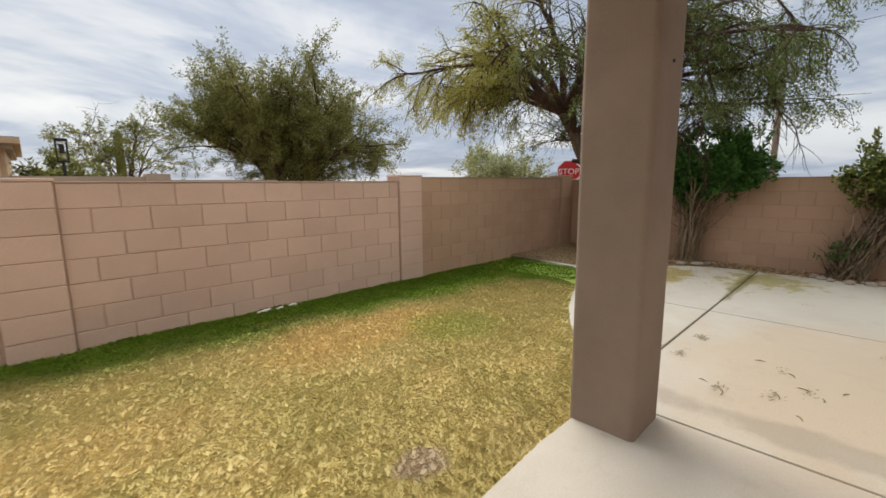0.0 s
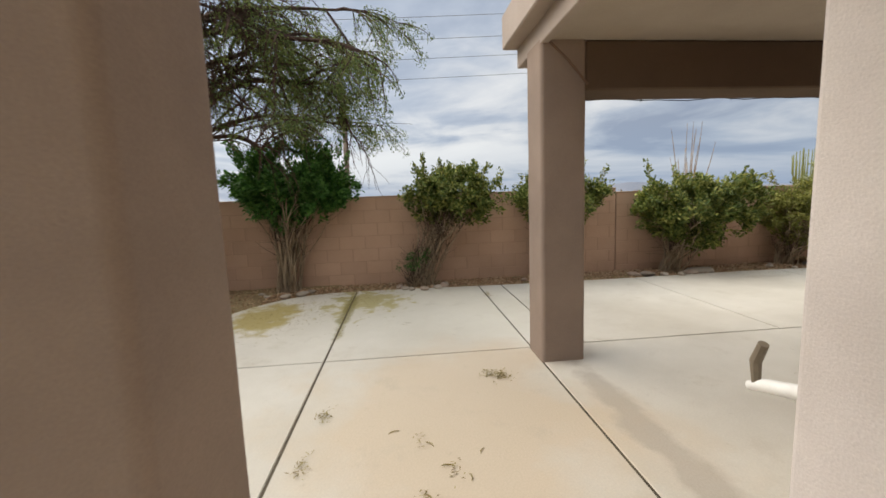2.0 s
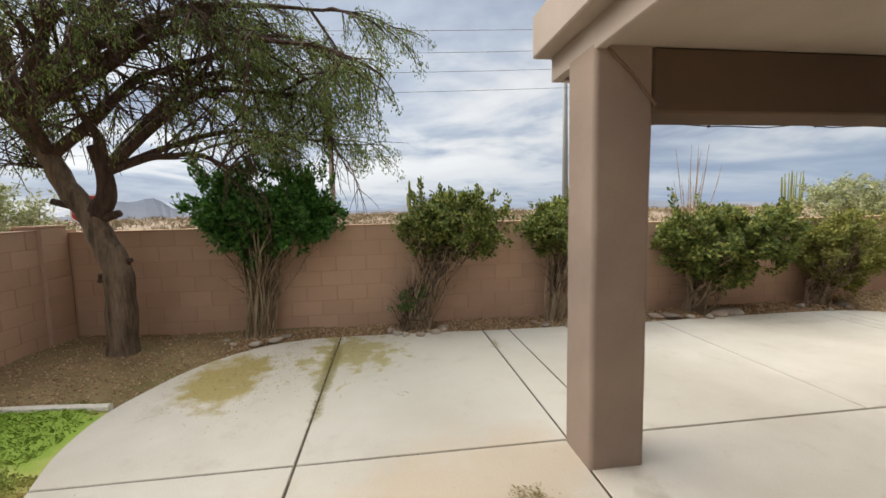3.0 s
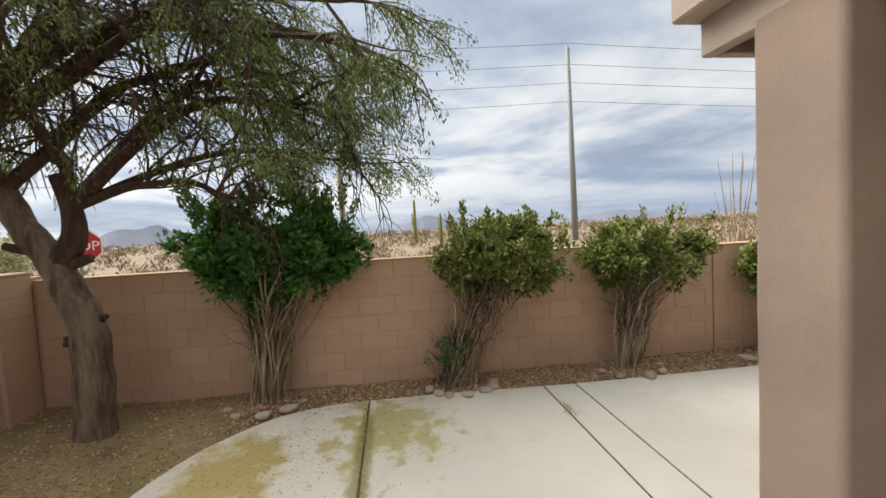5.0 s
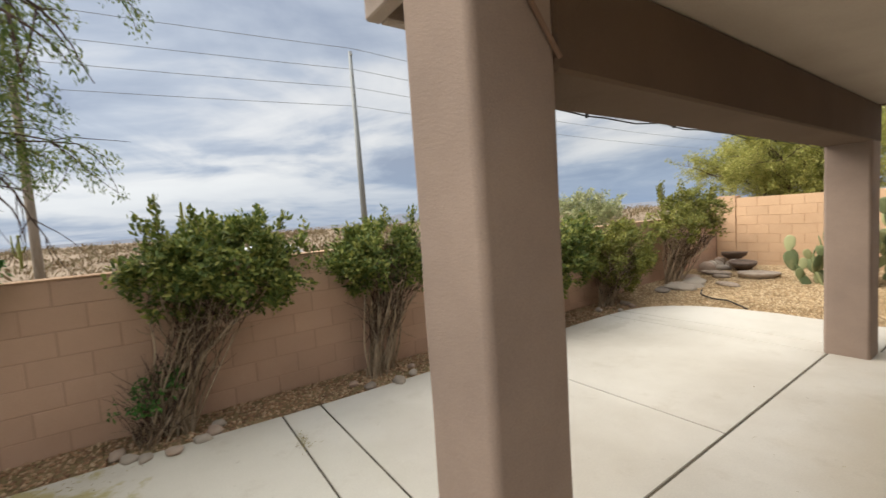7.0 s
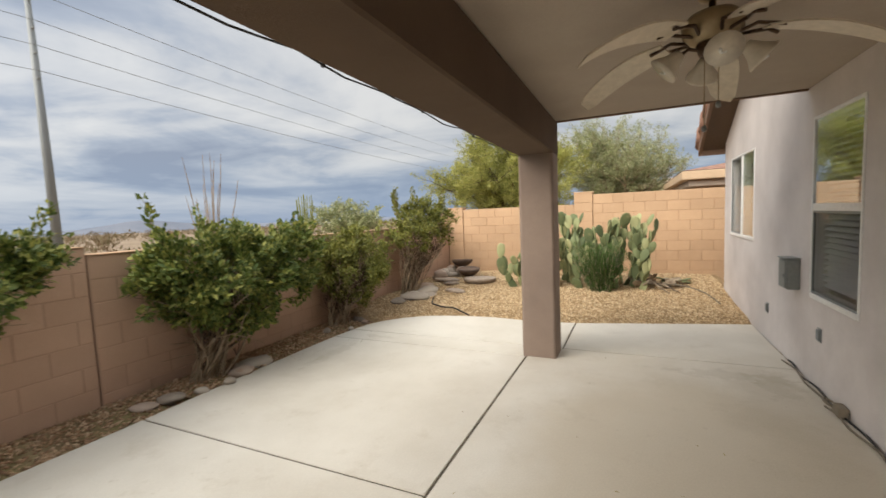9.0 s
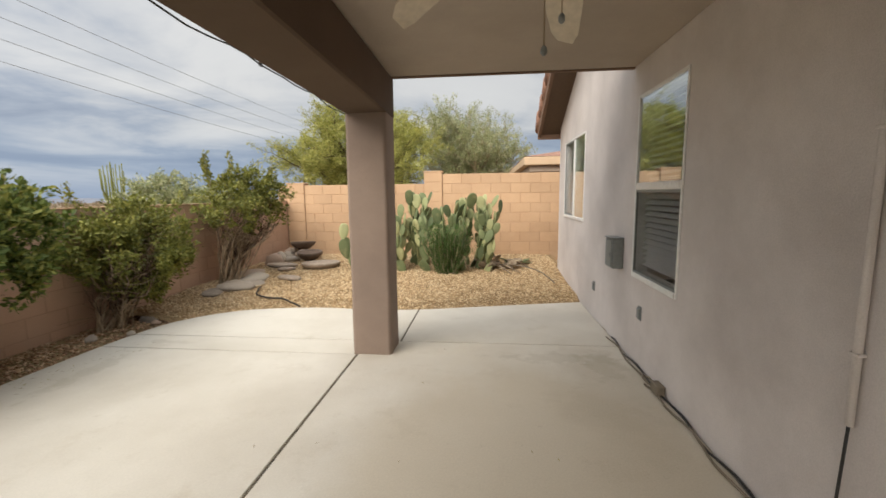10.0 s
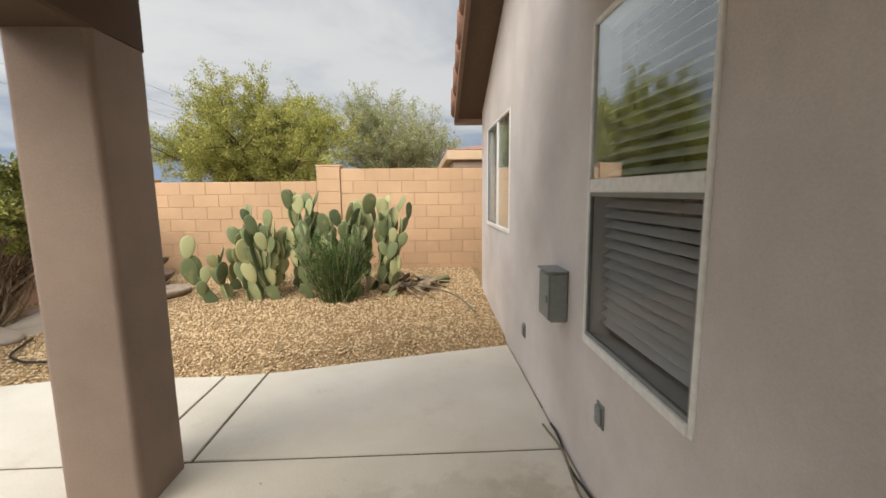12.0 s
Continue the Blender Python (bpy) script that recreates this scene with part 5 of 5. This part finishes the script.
far_tree("desert_tree", "many-stemmed olive green desert tree beyond the wall", 6.1, 12.5, 5.1, 2.45, LEAF_OLIVE, LIMB, 18, 14, 24, 0.08, 0.05, 0.40, 0.14, 0.05)
far_tree("desert_tree", "sparse grey-green tree far beyond the wall", 3.9, 26, 5.6, 2.0, LEAF_OLIVE, LIMB, 9, 8, 10, 0.15, 0.1, 0.45, 0.12, 0.2)
far_tree("palo_verde_tree", "bright yellow-green palo verde tree behind the tan wall", 8.75, -17.2, 4.7, 2.1, LEAF_PALO, LIMB, 16, 13, 24, 0.085, -0.3, 0.42, 0.12, 0.0)
far_tree("desert_tree", "silvery green tree with pale branches behind the tan wall", 4.95, -21.0, 5.8, 1.7, LEAF_SILVER, STEM, 14, 12, 18, 0.085, -0.3, 0.35, 0.13, 0.05)
far_tree("desert_bush", "pale feathery desert bush beyond the wall corner", 12.2, 9.2, 2.9, 1.3, LEAF_SILVER, STEM, 12, 8, 5, 0.13, 0.0, 0.4, 0.05, 0.1)
far_tree("desert_bush", "pale green bush beyond the garden wall", 22.0, -24.5, 3.4, 2.2, LEAF_SILVER, STEM, 10, 7, 5, 0.22, 0.0, 0.4, 0.06, 0.1)
far_tree("desert_bush", "small olive bush far behind the lawn wall", 1.6, 22, 2.8, 1.4, LEAF_OLIVE, LIMB, 8, 6, 5, 0.22, 0.0, 0.4, 0.06, 0.0)

oc = thing("ocotillo", "tall bare ocotillo with whip-like grey stems", "cactus", (13.3, -7.8, yard_or_out(13.3, -7.8)))
for i in range(17):
    a = R.uniform(0, 6.28)
    s = R.uniform(0.05, 0.24)
    h = R.uniform(2.2, 3.5)
    part("whip", MB().tube([(0.05 * math.cos(a), 0.05 * math.sin(a), -0.05), (s * math.cos(a) * h * 0.4, s * math.sin(a) * h * 0.4, h * 0.4), (s * math.cos(a) * h * 0.8 + R.uniform(-0.05, 0.05), s * math.sin(a) * h * 0.8, h * 0.8), (s * math.cos(a) * h, s * math.sin(a) * h, h)], [0.016, 0.013, 0.010, 0.004], 5), STEM, oc)


def saguaro(x, y, h, arms, r_, label):
    ob = thing("saguaro_cactus", label, "cactus", (x, y, yard_or_out(x, y)))
    part("trunk", MB().tube([(0, 0, -0.1), (0, 0, h * 0.5), (0.02, 0, h * 0.95), (0.02, 0, h)], [r_, r_ * 1.05, r_ * 0.8, r_ * 0.3], 10), LEAF_OLIVE, ob, "", True)
    for i in range(arms):
        a = 2 * math.pi * i / max(arms, 1) + 0.4
        z = h * R.uniform(0.15, 0.5)
        o = r_ * R.uniform(2.4, 5.5) * (2.0 if arms > 8 else 1.0)
        t_ = h * R.uniform(0.65, 1.0)
        part("arm", MB().tube([(0, 0, z), (o * 0.6 * math.cos(a), o * 0.6 * math.sin(a), z + 0.05), (o * math.cos(a), o * math.sin(a), z + h * 0.14), (o * 1.1 * math.cos(a), o * 1.1 * math.sin(a), t_)], [r_ * 0.6, r_ * 0.7, r_ * 0.7, r_ * 0.4], 8), LEAF_OLIVE, ob, "", True)


saguaro(25.4, -24.0, 4.0, 12, 0.06, "many-armed organ-pipe cactus beyond the garden wall")
saguaro(62, -2.7, 6.0, 1, 0.2, "slender saguaro cactus far out in the desert")
saguaro(45, -4.2, 3.4, 1, 0.16, "short saguaro cactus standing in desert scrub")
saguaro(3.6, 24.5, 4.4, 0, 0.2, "lone saguaro cactus behind the lawn wall")
saguaro(58, 10.5, 3.2, 3, 0.13, "branched cactus far out beside the pole")

wp = thing("utility_pole", "weathered brown wooden utility pole beyond the wall", "utility pole", (16.0, 2.12, yard_or_out(16.0, 2.12)))
part("pole", MB().tube([(0, 0, -0.3), (0, 0, 2.5), (0.03, 0.0, 5.4)], [0.095, 0.082, 0.07], 12), WOODPOLE, wp, "", True)
PX, PY, PZ = 45.0, -18.2, 19.6


def steel_pole(x, y, tilt):
    ob = thing("transmission_pole", "slender grey steel power pole carrying four wires", "utility pole", (x, y, yard_or_out(x, y)), "steel power poles")
    part("pole", MB().tube([(0, 0, -0.5), (0, tilt * 0.5, PZ * 0.5), (0, tilt, PZ)], [0.34, 0.27, 0.18], 12), STEEL, ob, "", True)
    for h in (0.45, 2.5, 4.3, 6.15):
        part("insulator", MB().tube([(-0.05, tilt, PZ - h), (-0.5, tilt, PZ - h + 0.08)], [0.09, 0.06], 8), BOX_GREY, ob, "", True)
    return ob


for y, t_ in ((PY, 0.15), (PY + 130, 0.0), (PY - 130, 0.0)):
    steel_pole(PX, y, t_)
for n_, y1 in enumerate((PY + 130, PY - 130)):
    for h in (0.45, 2.5, 4.3, 6.15):
        w0, w1 = Vector((PX - 0.5, PY + 0.1, PZ - h + 0.08)), Vector((PX - 0.5, y1, PZ - h + 0.08))
        mb = MB().tube([w0.lerp(w1, i / 16) - Vector((0, 0, 1.6 * 4 * (i / 16) * (1 - i / 16))) for i in range(17)], 0.026, 4)
        tagged(part("power_line", mb, BOX_GREY), "thin grey power line strung between steel poles", "power line", "power lines")

st_ = thing("stop_sign", "red octagonal stop sign with white letters beyond the wall", "road sign", (13.2, 7.1, yard_or_out(13.2, 7.1)))
face_a = 208
mtx = Matrix.Rotation(radians(face_a), 4, "Z")
oct_ = MB().lathe([(0.40, -0.006), (0.40, 0.006)], (0, 0, 0), 8)
turn = mtx @ Matrix.Rotation(radians(90), 4, "Y") @ Matrix.Rotation(radians(22.5), 4, "Z")
oct_.v = [tuple(turn @ Vector(p) + Vector((0, 0, 2.0))) for p in oct_.v]
part("rim", oct_, WHITE, st_)
oct2 = MB().lathe([(0.37, 0.007), (0.37, 0.010)], (0, 0, 0), 8)
oct2.v = [tuple(turn @ Vector(p) + Vector((0, 0, 2.0))) for p in oct2.v]
part("plate", oct2, RED, st_, "red sign face")
part("post", MB().tube([(0, 0, -0.2), (0, 0, 1.6)], 0.03, 8), STEEL, st_)
txt = bpy.data.curves.new("letters", "FONT")
txt.body, txt.size, txt.align_x, txt.align_y, txt.extrude = "STOP", 0.27, "CENTER", "CENTER", 0.002
txt.materials.append(WHITE)
tob = new("letters", txt)
tob.parent = st_
tob.matrix_basis = Matrix.Translation(mtx @ Vector((0.014, 0, 0)) + Vector((0, 0, 2.0))) @ mtx @ Matrix.Rotation(radians(90), 4, "Z") @ Matrix.Rotation(radians(90), 4, "X")
tagged(tob, "white sign letters")

car = thing("parked_car", "white car parked on the road beyond the wall", "car", (23.6, -4.0, yard_or_out(23.6, -4.0)))
body = MB()
prof = [(-2.25, 0.35), (-2.28, 0.75), (-1.5, 0.88), (-0.95, 1.42), (0.75, 1.50), (1.75, 1.05), (2.2, 0.95), (2.28, 0.4)]
for x in (-0.85, 0.85):
    body.v += [(x * (0.86 if z > 1 else 1), y, z) for y, z in prof]
n_ = len(prof)
body.f = [tuple(range(n_)), tuple(reversed(range(n_, 2 * n_)))] + [(i, (i + 1) % n_ + n_ * 0, (i + 1) % n_ + n_, i + n_) for i in range(n_)]
part("body", body, CARWHITE, car)
for sx in (-1, 1):
    x = sx * 0.80
    win = MB()
    win.v = [(x + dx * sx, y, z) for dx in (0.0, 0.04) for y, z in ((-0.85, 0.98), (-0.78, 1.34), (0.66, 1.42), (1.3, 1.08))]
    win.f = [(0, 1, 2, 3), (7, 6, 5, 4), (0, 4, 5, 1), (1, 5, 6, 2), (2, 6, 7, 3), (3, 7, 4, 0)]
    part("side_window", win, CARGLASS, car)
    for y in (-1.4, 1.4):
        wh = part("wheel", MB().tube([(sx * 0.7, y, 0.32), (sx * 0.88, y, 0.32)], 0.32, 16), BLACK, car, "", True)
        part("rim", MB().tube([(sx * 0.881, y, 0.32), (sx * 0.89, y, 0.32)], 0.2, 12), STEEL, wh, "", True)


def neighbour_house(x0, y0, x1, y1, h, over, roof_h, roof_mat, label):
    ob = thing("neighbour_house", label, "house", ((x0 + x1) / 2, (y0 + y1) / 2, 0.0), "", "")
    cx, cy = (x0 + x1) / 2, (y0 + y1) / 2
    part("wall", MB().box(x0 - cx, y0 - cy, -0.6, x1 - cx, y1 - cy, h), NEIGHBOUR, ob)
    part("cornice", MB().box(x0 - cx - over, y0 - cy - over, h + 0.002, x1 - cx + over, y1 - cy + over, h + 0.22, 0.03), NEIGHBOUR, ob)
    part("cornice_lip", MB().box(x0 - cx - over * 0.5, y0 - cy - over * 0.5, h - 0.16, x1 - cx + over * 0.5, y1 - cy + over * 0.5, h, 0.02), NEIGHBOUR_WALL, ob)
    rf = MB()
    rf.v = [(x0 - cx - over, y0 - cy - over, h + 0.225), (x1 - cx + over, y0 - cy - over, h + 0.225), (x1 - cx + over, y1 - cy + over, h + 0.225), (x0 - cx - over, y1 - cy + over, h + 0.225), (0, (y0 - y1) * 0.2, h + 0.225 + roof_h), (0, (y1 - y0) * 0.2, h + 0.225 + roof_h)]
    rf.f = [(0, 1, 4), (1, 2, 5, 4), (2, 3, 5), (3, 0, 4, 5), (3, 2, 1, 0)]
    part("roof", rf, roof_mat, ob)
    return ob


neighbour_house(-7.0, -22.0, 2.95, -13.4, 2.16, 0.32, 0.9, TILE, "tan stucco neighbouring house with heavy cornice")
neighbour_house(-6.0, -46.0, 3.4, -36.0, 2.9, 0.5, 1.3, TILE_PALE, "distant house with a pale peach tile roof")
nh = neighbour_house(-12.0, 20.0, 0.0, 28.0, 2.75, 0.4, 0.12, TILE, "low tan stucco house with flat roof behind walls")
part("window", MB().box(3.2, -4.03, 1.9, 5.6, -3.99, 2.5), CARGLASS, nh)
part("post", MB().box(5.45, -4.4, -0.6, 5.85, -4.01, 2.74, 0.02), NEIGHBOUR, nh)
structure("neighbour_wall", MB().box(-6.0, 9.0, -0.5, 1.9, 9.2, 1.52).box(1.9, 8.96, -0.5, 2.27, 9.24, 1.57), NEIGHBOUR_WALL, "taupe neighbouring garden wall behind the lawn wall", "wall")
structure("neighbour_wall_low", MB().box(2.27, 9.6, -0.5, 4.5, 9.8, 1.47), NEIGHBOUR_WALL, "lower taupe neighbouring garden wall", "wall")
sl = thing("street_lamp", "black post lamp with a square lantern beyond the wall", "street lamp", (1.35, 19.0, yard_or_out(1.35, 19)))
part("post", MB().tube([(0, 0, -0.2), (0, 0, 2.6)], 0.05, 8), BLACK, sl)
part("lantern", MB().box(-0.17, -0.17, 2.6, 0.17, 0.17, 2.66, 0.01).box(-0.17, -0.17, 3.3, 0.17, 0.17, 3.38, 0.01).box(-0.16, -0.16, 2.66, -0.12, -0.12, 3.3).box(0.12, -0.16, 2.66, 0.16, -0.12, 3.3).box(-0.16, 0.12, 2.66, -0.12, 0.16, 3.3).box(0.12, 0.12, 2.66, 0.16, 0.16, 3.3).box(-0.07, -0.07, 2.9, 0.07, 0.07, 3.2), BLACK, sl)

mtn = MB()
RIDGE = 480
for i in range(RIDGE + 1):
    a = 2 * math.pi * i / RIDGE
    h = 16 + 22 * max(0, noise.noise(Vector((math.cos(a) * 3.2, math.sin(a) * 3.2, 0.4)))) + 16 * max(0, noise.noise(Vector((math.cos(a) * 11, math.sin(a) * 11, 2.0))))
    for az_, wide, tall in ((-5, 2.6, 62), (-9, 2.0, 40), (27, 1.8, 78), (30.5, 2.2, 66), (-30, 5, 40)):
        off = (math.degrees(a) - az_ + 180) % 360 - 180
        h += tall * math.exp(-(off / wide) ** 2)
    for rr_, z in ((2300, -40), (2500, h - 20), (2900, -40)):
        mtn.v.append((rr_ * math.cos(a), rr_ * math.sin(a), z))
for i in range(RIDGE):
    for j in (0, 1):
        b = i * 3 + j
        mtn.f.append((b, b + 3, b + 4, b + 1))
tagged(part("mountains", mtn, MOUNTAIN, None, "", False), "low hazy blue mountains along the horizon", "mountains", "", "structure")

# ---- loose and countless things ----
rng = np.random.RandomState(5)
sc = MB()
for i in range(1900):
    t = R.random()
    a = radians(R.uniform(-75, 60))
    d = 10 + 240 * t ** 1.7
    x, y = 6 + d * math.cos(a), d * math.sin(a) - 2
    if x < 10.5:
        continue
    if 18 < x < 27 and -12 < y < 12:
        continue
    s = R.uniform(0.3, 0.75) * (1 + 0.012 * d)
    base = Vector((x, y, yard_or_out(x, y)))
    for _ in range(36):
        v = rvec(1.0)
        p = base + Vector((v.x * s, v.y * s, abs(v.z) * s * 0.9))
        sc.leaf(p, (Vector((v.x, v.y, 0.9)) + rvec(0.6)).normalized(), rvec(1).normalized(), s * R.uniform(0.25, 0.6), s * R.uniform(0.06, 0.16))
tagged(part("desert_scrub", sc, SCRUB), "dry brown and olive scrub across the desert", "scrub", "", "stuff")


def scatter(n, x0, x1, y0, y1, keep):
    out = []
    while len(out) < n:
        x, y = rng.uniform(x0, x1), rng.uniform(y0, y1)
        if keep(x, y):
            out.append((x, y))
    return out


OCT_V = np.array([(1, 0, 0), (0, 1, 0), (-1, 0, 0), (0, -1, 0), (0, 0, 1), (0, 0, -1)], float)
OCT_F = np.array([(0, 1, 4), (1, 2, 4), (2, 3, 4), (3, 0, 4), (1, 0, 5), (2, 1, 5), (3, 2, 5), (0, 3, 5)])


def pebbles(name, places, height, small, large, mat, label, flat_=0.6):
    n = len(places)
    ang = rng.uniform(0, 6.283, n)
    s = rng.uniform(small, large, n)
    v = OCT_V[None] * (1 + rng.uniform(-0.3, 0.3, (n, 6, 1)))
    v = v * np.stack([s, s * rng.uniform(0.6, 1, n), s * flat_], 1)[:, None]
    tl = rng.uniform(-0.5, 0.5, n)
    v[:, :, 2] += v[:, :, 0] * tl[:, None]
    x = v[:, :, 0] * np.cos(ang)[:, None] - v[:, :, 1] * np.sin(ang)[:, None]
    y = v[:, :, 0] * np.sin(ang)[:, None] + v[:, :, 1] * np.cos(ang)[:, None]
    base = np.array([(px, py, height(px, py)) for px, py in places])
    verts = np.stack([x + base[:, :1], y + base[:, 1:2], v[:, :, 2] + base[:, 2:] + (s * 0.3)[:, None]], 2).reshape(-1, 3)
    faces = (OCT_F[None] + (np.arange(n) * 6)[:, None, None]).reshape(-1, 3)
    return tagged(new(name, arrays_mesh(name, verts, faces, mat)), label, "gravel", "", "stuff")


pebbles("tan_gravel", scatter(38000, 2.99, 8.57, -10.8, -6.5, lambda x, y: y < -7.65 or off_slab(x, y) > 0.01), gravel_z, 0.009, 0.02, PEBBLE, "loose tan crushed gravel over the yard")
pebbles("brown_gravel", scatter(7500, 7.75, 8.57, -6.9, 2.4, lambda x, y: off_slab(x, y) > 0.01), strip_z, 0.01, 0.024, CHIP, "brown and rust wood chips and gravel along the wall")
pebbles("soil_clods", scatter(2400, 6.55, 8.57, 2.0, 4.48, lambda x, y: off_slab(x, y) > 0.02), soil_z, 0.006, 0.02, CHIP, "dry clods and twigs on bare soil")


def litter(name, spots, mat, label):
    lb = MB()
    for x, y, rx, ry, n in spots:
        for _ in range(n):
            q = Vector((rng.normal(x, rx), rng.normal(y, ry), 0.004 + R.random() * 0.008))
            a = R.uniform(0, 6.28)
            lb.leaf(q, Vector((math.cos(a), math.sin(a), R.uniform(-0.05, 0.25))).normalized(), Vector((R.uniform(-0.3, 0.3), R.uniform(-0.3, 0.3), 1)).normalized(), R.uniform(0.012, 0.04), R.uniform(0.004, 0.009))
    return tagged(part(name, lb, mat), label, "leaf litter", "", "stuff")


spots = [(4.86, -0.30, 0.05, 0.035, 130), (4.90, -0.2, 0.03, 0.03, 50), (4.45, 0.95, 0.05, 0.03, 60), (3.95, 0.98, 0.05, 0.02, 40), (7.39, -0.72, 0.06, 0.03, 60), (7.5, -0.74, 0.05, 0.02, 30), (3.6, 0.35, 0.06, 0.02, 24), (3.8, 0.2, 0.05, 0.03, 20), (3.5, 0.62, 0.05, 0.02, 24), (4.1, 0.35, 0.04, 0.02, 14),
         (6.4, 1.11, 0.35, 0.02, 120), (7.3, 1.12, 0.4, 0.03, 260), (7.05, 2.0, 0.45, 0.32, 900), (7.6, 1.1, 0.35, 0.3, 380), (7.95, 1.3, 0.08, 0.4, 160), (6.3, 0.4, 0.03, 0.03, 14), (7.75, -4.9, 0.1, 0.25, 40), (7.6, -5.5, 0.1, 0.2, 30), (4.3, -3.5, 0.6, 0.9, 24)]
litter("leaf_litter", spots, LITTER, "fallen tree leaves and pods strewn on concrete")
for i, (x, y, a, l) in enumerate(((3.62, 0.33, 20, 0.16), (3.85, 0.22, 80, 0.12), (3.75, 0.12, 5, 0.1), (4.05, 0.3, 40, 0.11), (3.45, 0.6, 15, 0.17), (3.55, 0.72, 70, 0.1), (3.95, 0.02, 150, 0.09), (4.2, 0.5, 110, 0.12), (3.4, 0.2, 35, 0.1))):
    c_, s_ = math.cos(radians(a)) * l / 3.4, math.sin(radians(a)) * l / 3.4
    pod = MB().tube([(-c_, -s_, 0.005), (-c_ * 0.3 + s_ * 0.3, -s_ * 0.3 - c_ * 0.3, 0.006), (c_ * 0.4 + s_ * 0.3, s_ * 0.4 - c_ * 0.3, 0.006), (c_, s_, 0.005)], [0.0015, 0.003, 0.003, 0.0015], 5)
    ob = part("seed_pod", pod, LITTER, None)
    ob.location = (x, y, 0)
    tagged(ob, "curled brown seed pod lying on concrete", "seed pod", "seed pods on the slab")
for x, y, sx, sy in ((2.05, 4.42, 0.09, 0.03), (2.35, 4.43, 0.06, 0.025), (2.2, 4.40, 0.05, 0.02)):
    ob = part("cement_lump", STONES[1].copy(), None)
    ob.data.materials[0] = CEMENT
    ob.matrix_basis = pose(x, y, 0.03, 0, 0, 10) @ Matrix.Diagonal((sx, sy, 0.025, 1))
    tagged(ob, "pale spilt cement lump at the wall's foot", "cement", "cement lumps")

# grass
places = scatter(190000, -1.2, 5.6, 1.1, 4.5, lambda x, y: rng.rand() < 1.2 / (0.55 + 0.3 * (y - 1.1)) and ((y > 1.12 if x < 2.85 else off_slab(x, y) > -0.015) if y < 3.1 else True)) + scatter(9000, 5.0, 6.6, 2.9, 4.5, lambda x, y: off_slab(x, y) > 0.0)
n = len(places)
root = np.array([(x, y, 0.0) for x, y in places])
root[:, 2] = [lawn_z(x, y) for x, y in places] + rng.uniform(-0.006, 0.002, n)
ang, lean = rng.uniform(0, 6.283, n), rng.uniform(0.25, 1.5, n)
hgt = rng.uniform(0.014, 0.032, n) * np.where(root[:, 1] > 3.9, 1.5, 1.0)
wid = rng.uniform(0.001, 0.0023, n)
dirx, diry = np.cos(ang), np.sin(ang)
side = np.stack([-diry * wid, dirx * wid, np.zeros(n)], 1)
mid = root + np.stack([dirx * hgt * lean * 0.35, diry * hgt * lean * 0.35, hgt * 0.6], 1)
tip = root + np.stack([dirx * hgt * lean, diry * hgt * lean, hgt * np.clip(1.05 - 0.35 * lean, 0.3, 1)], 1)
verts = np.stack([root - side, root + side, mid + side * 0.8, tip, mid - side * 0.8], 1).reshape(-1, 3)
faces = (np.array([0, 1, 2, 3, 4])[None] + (np.arange(n) * 5)[:, None])
tagged(new("grass", arrays_mesh("grass", verts, faces, GRASS)), "short clipped dry and green grass blades", "grass", "", "stuff")
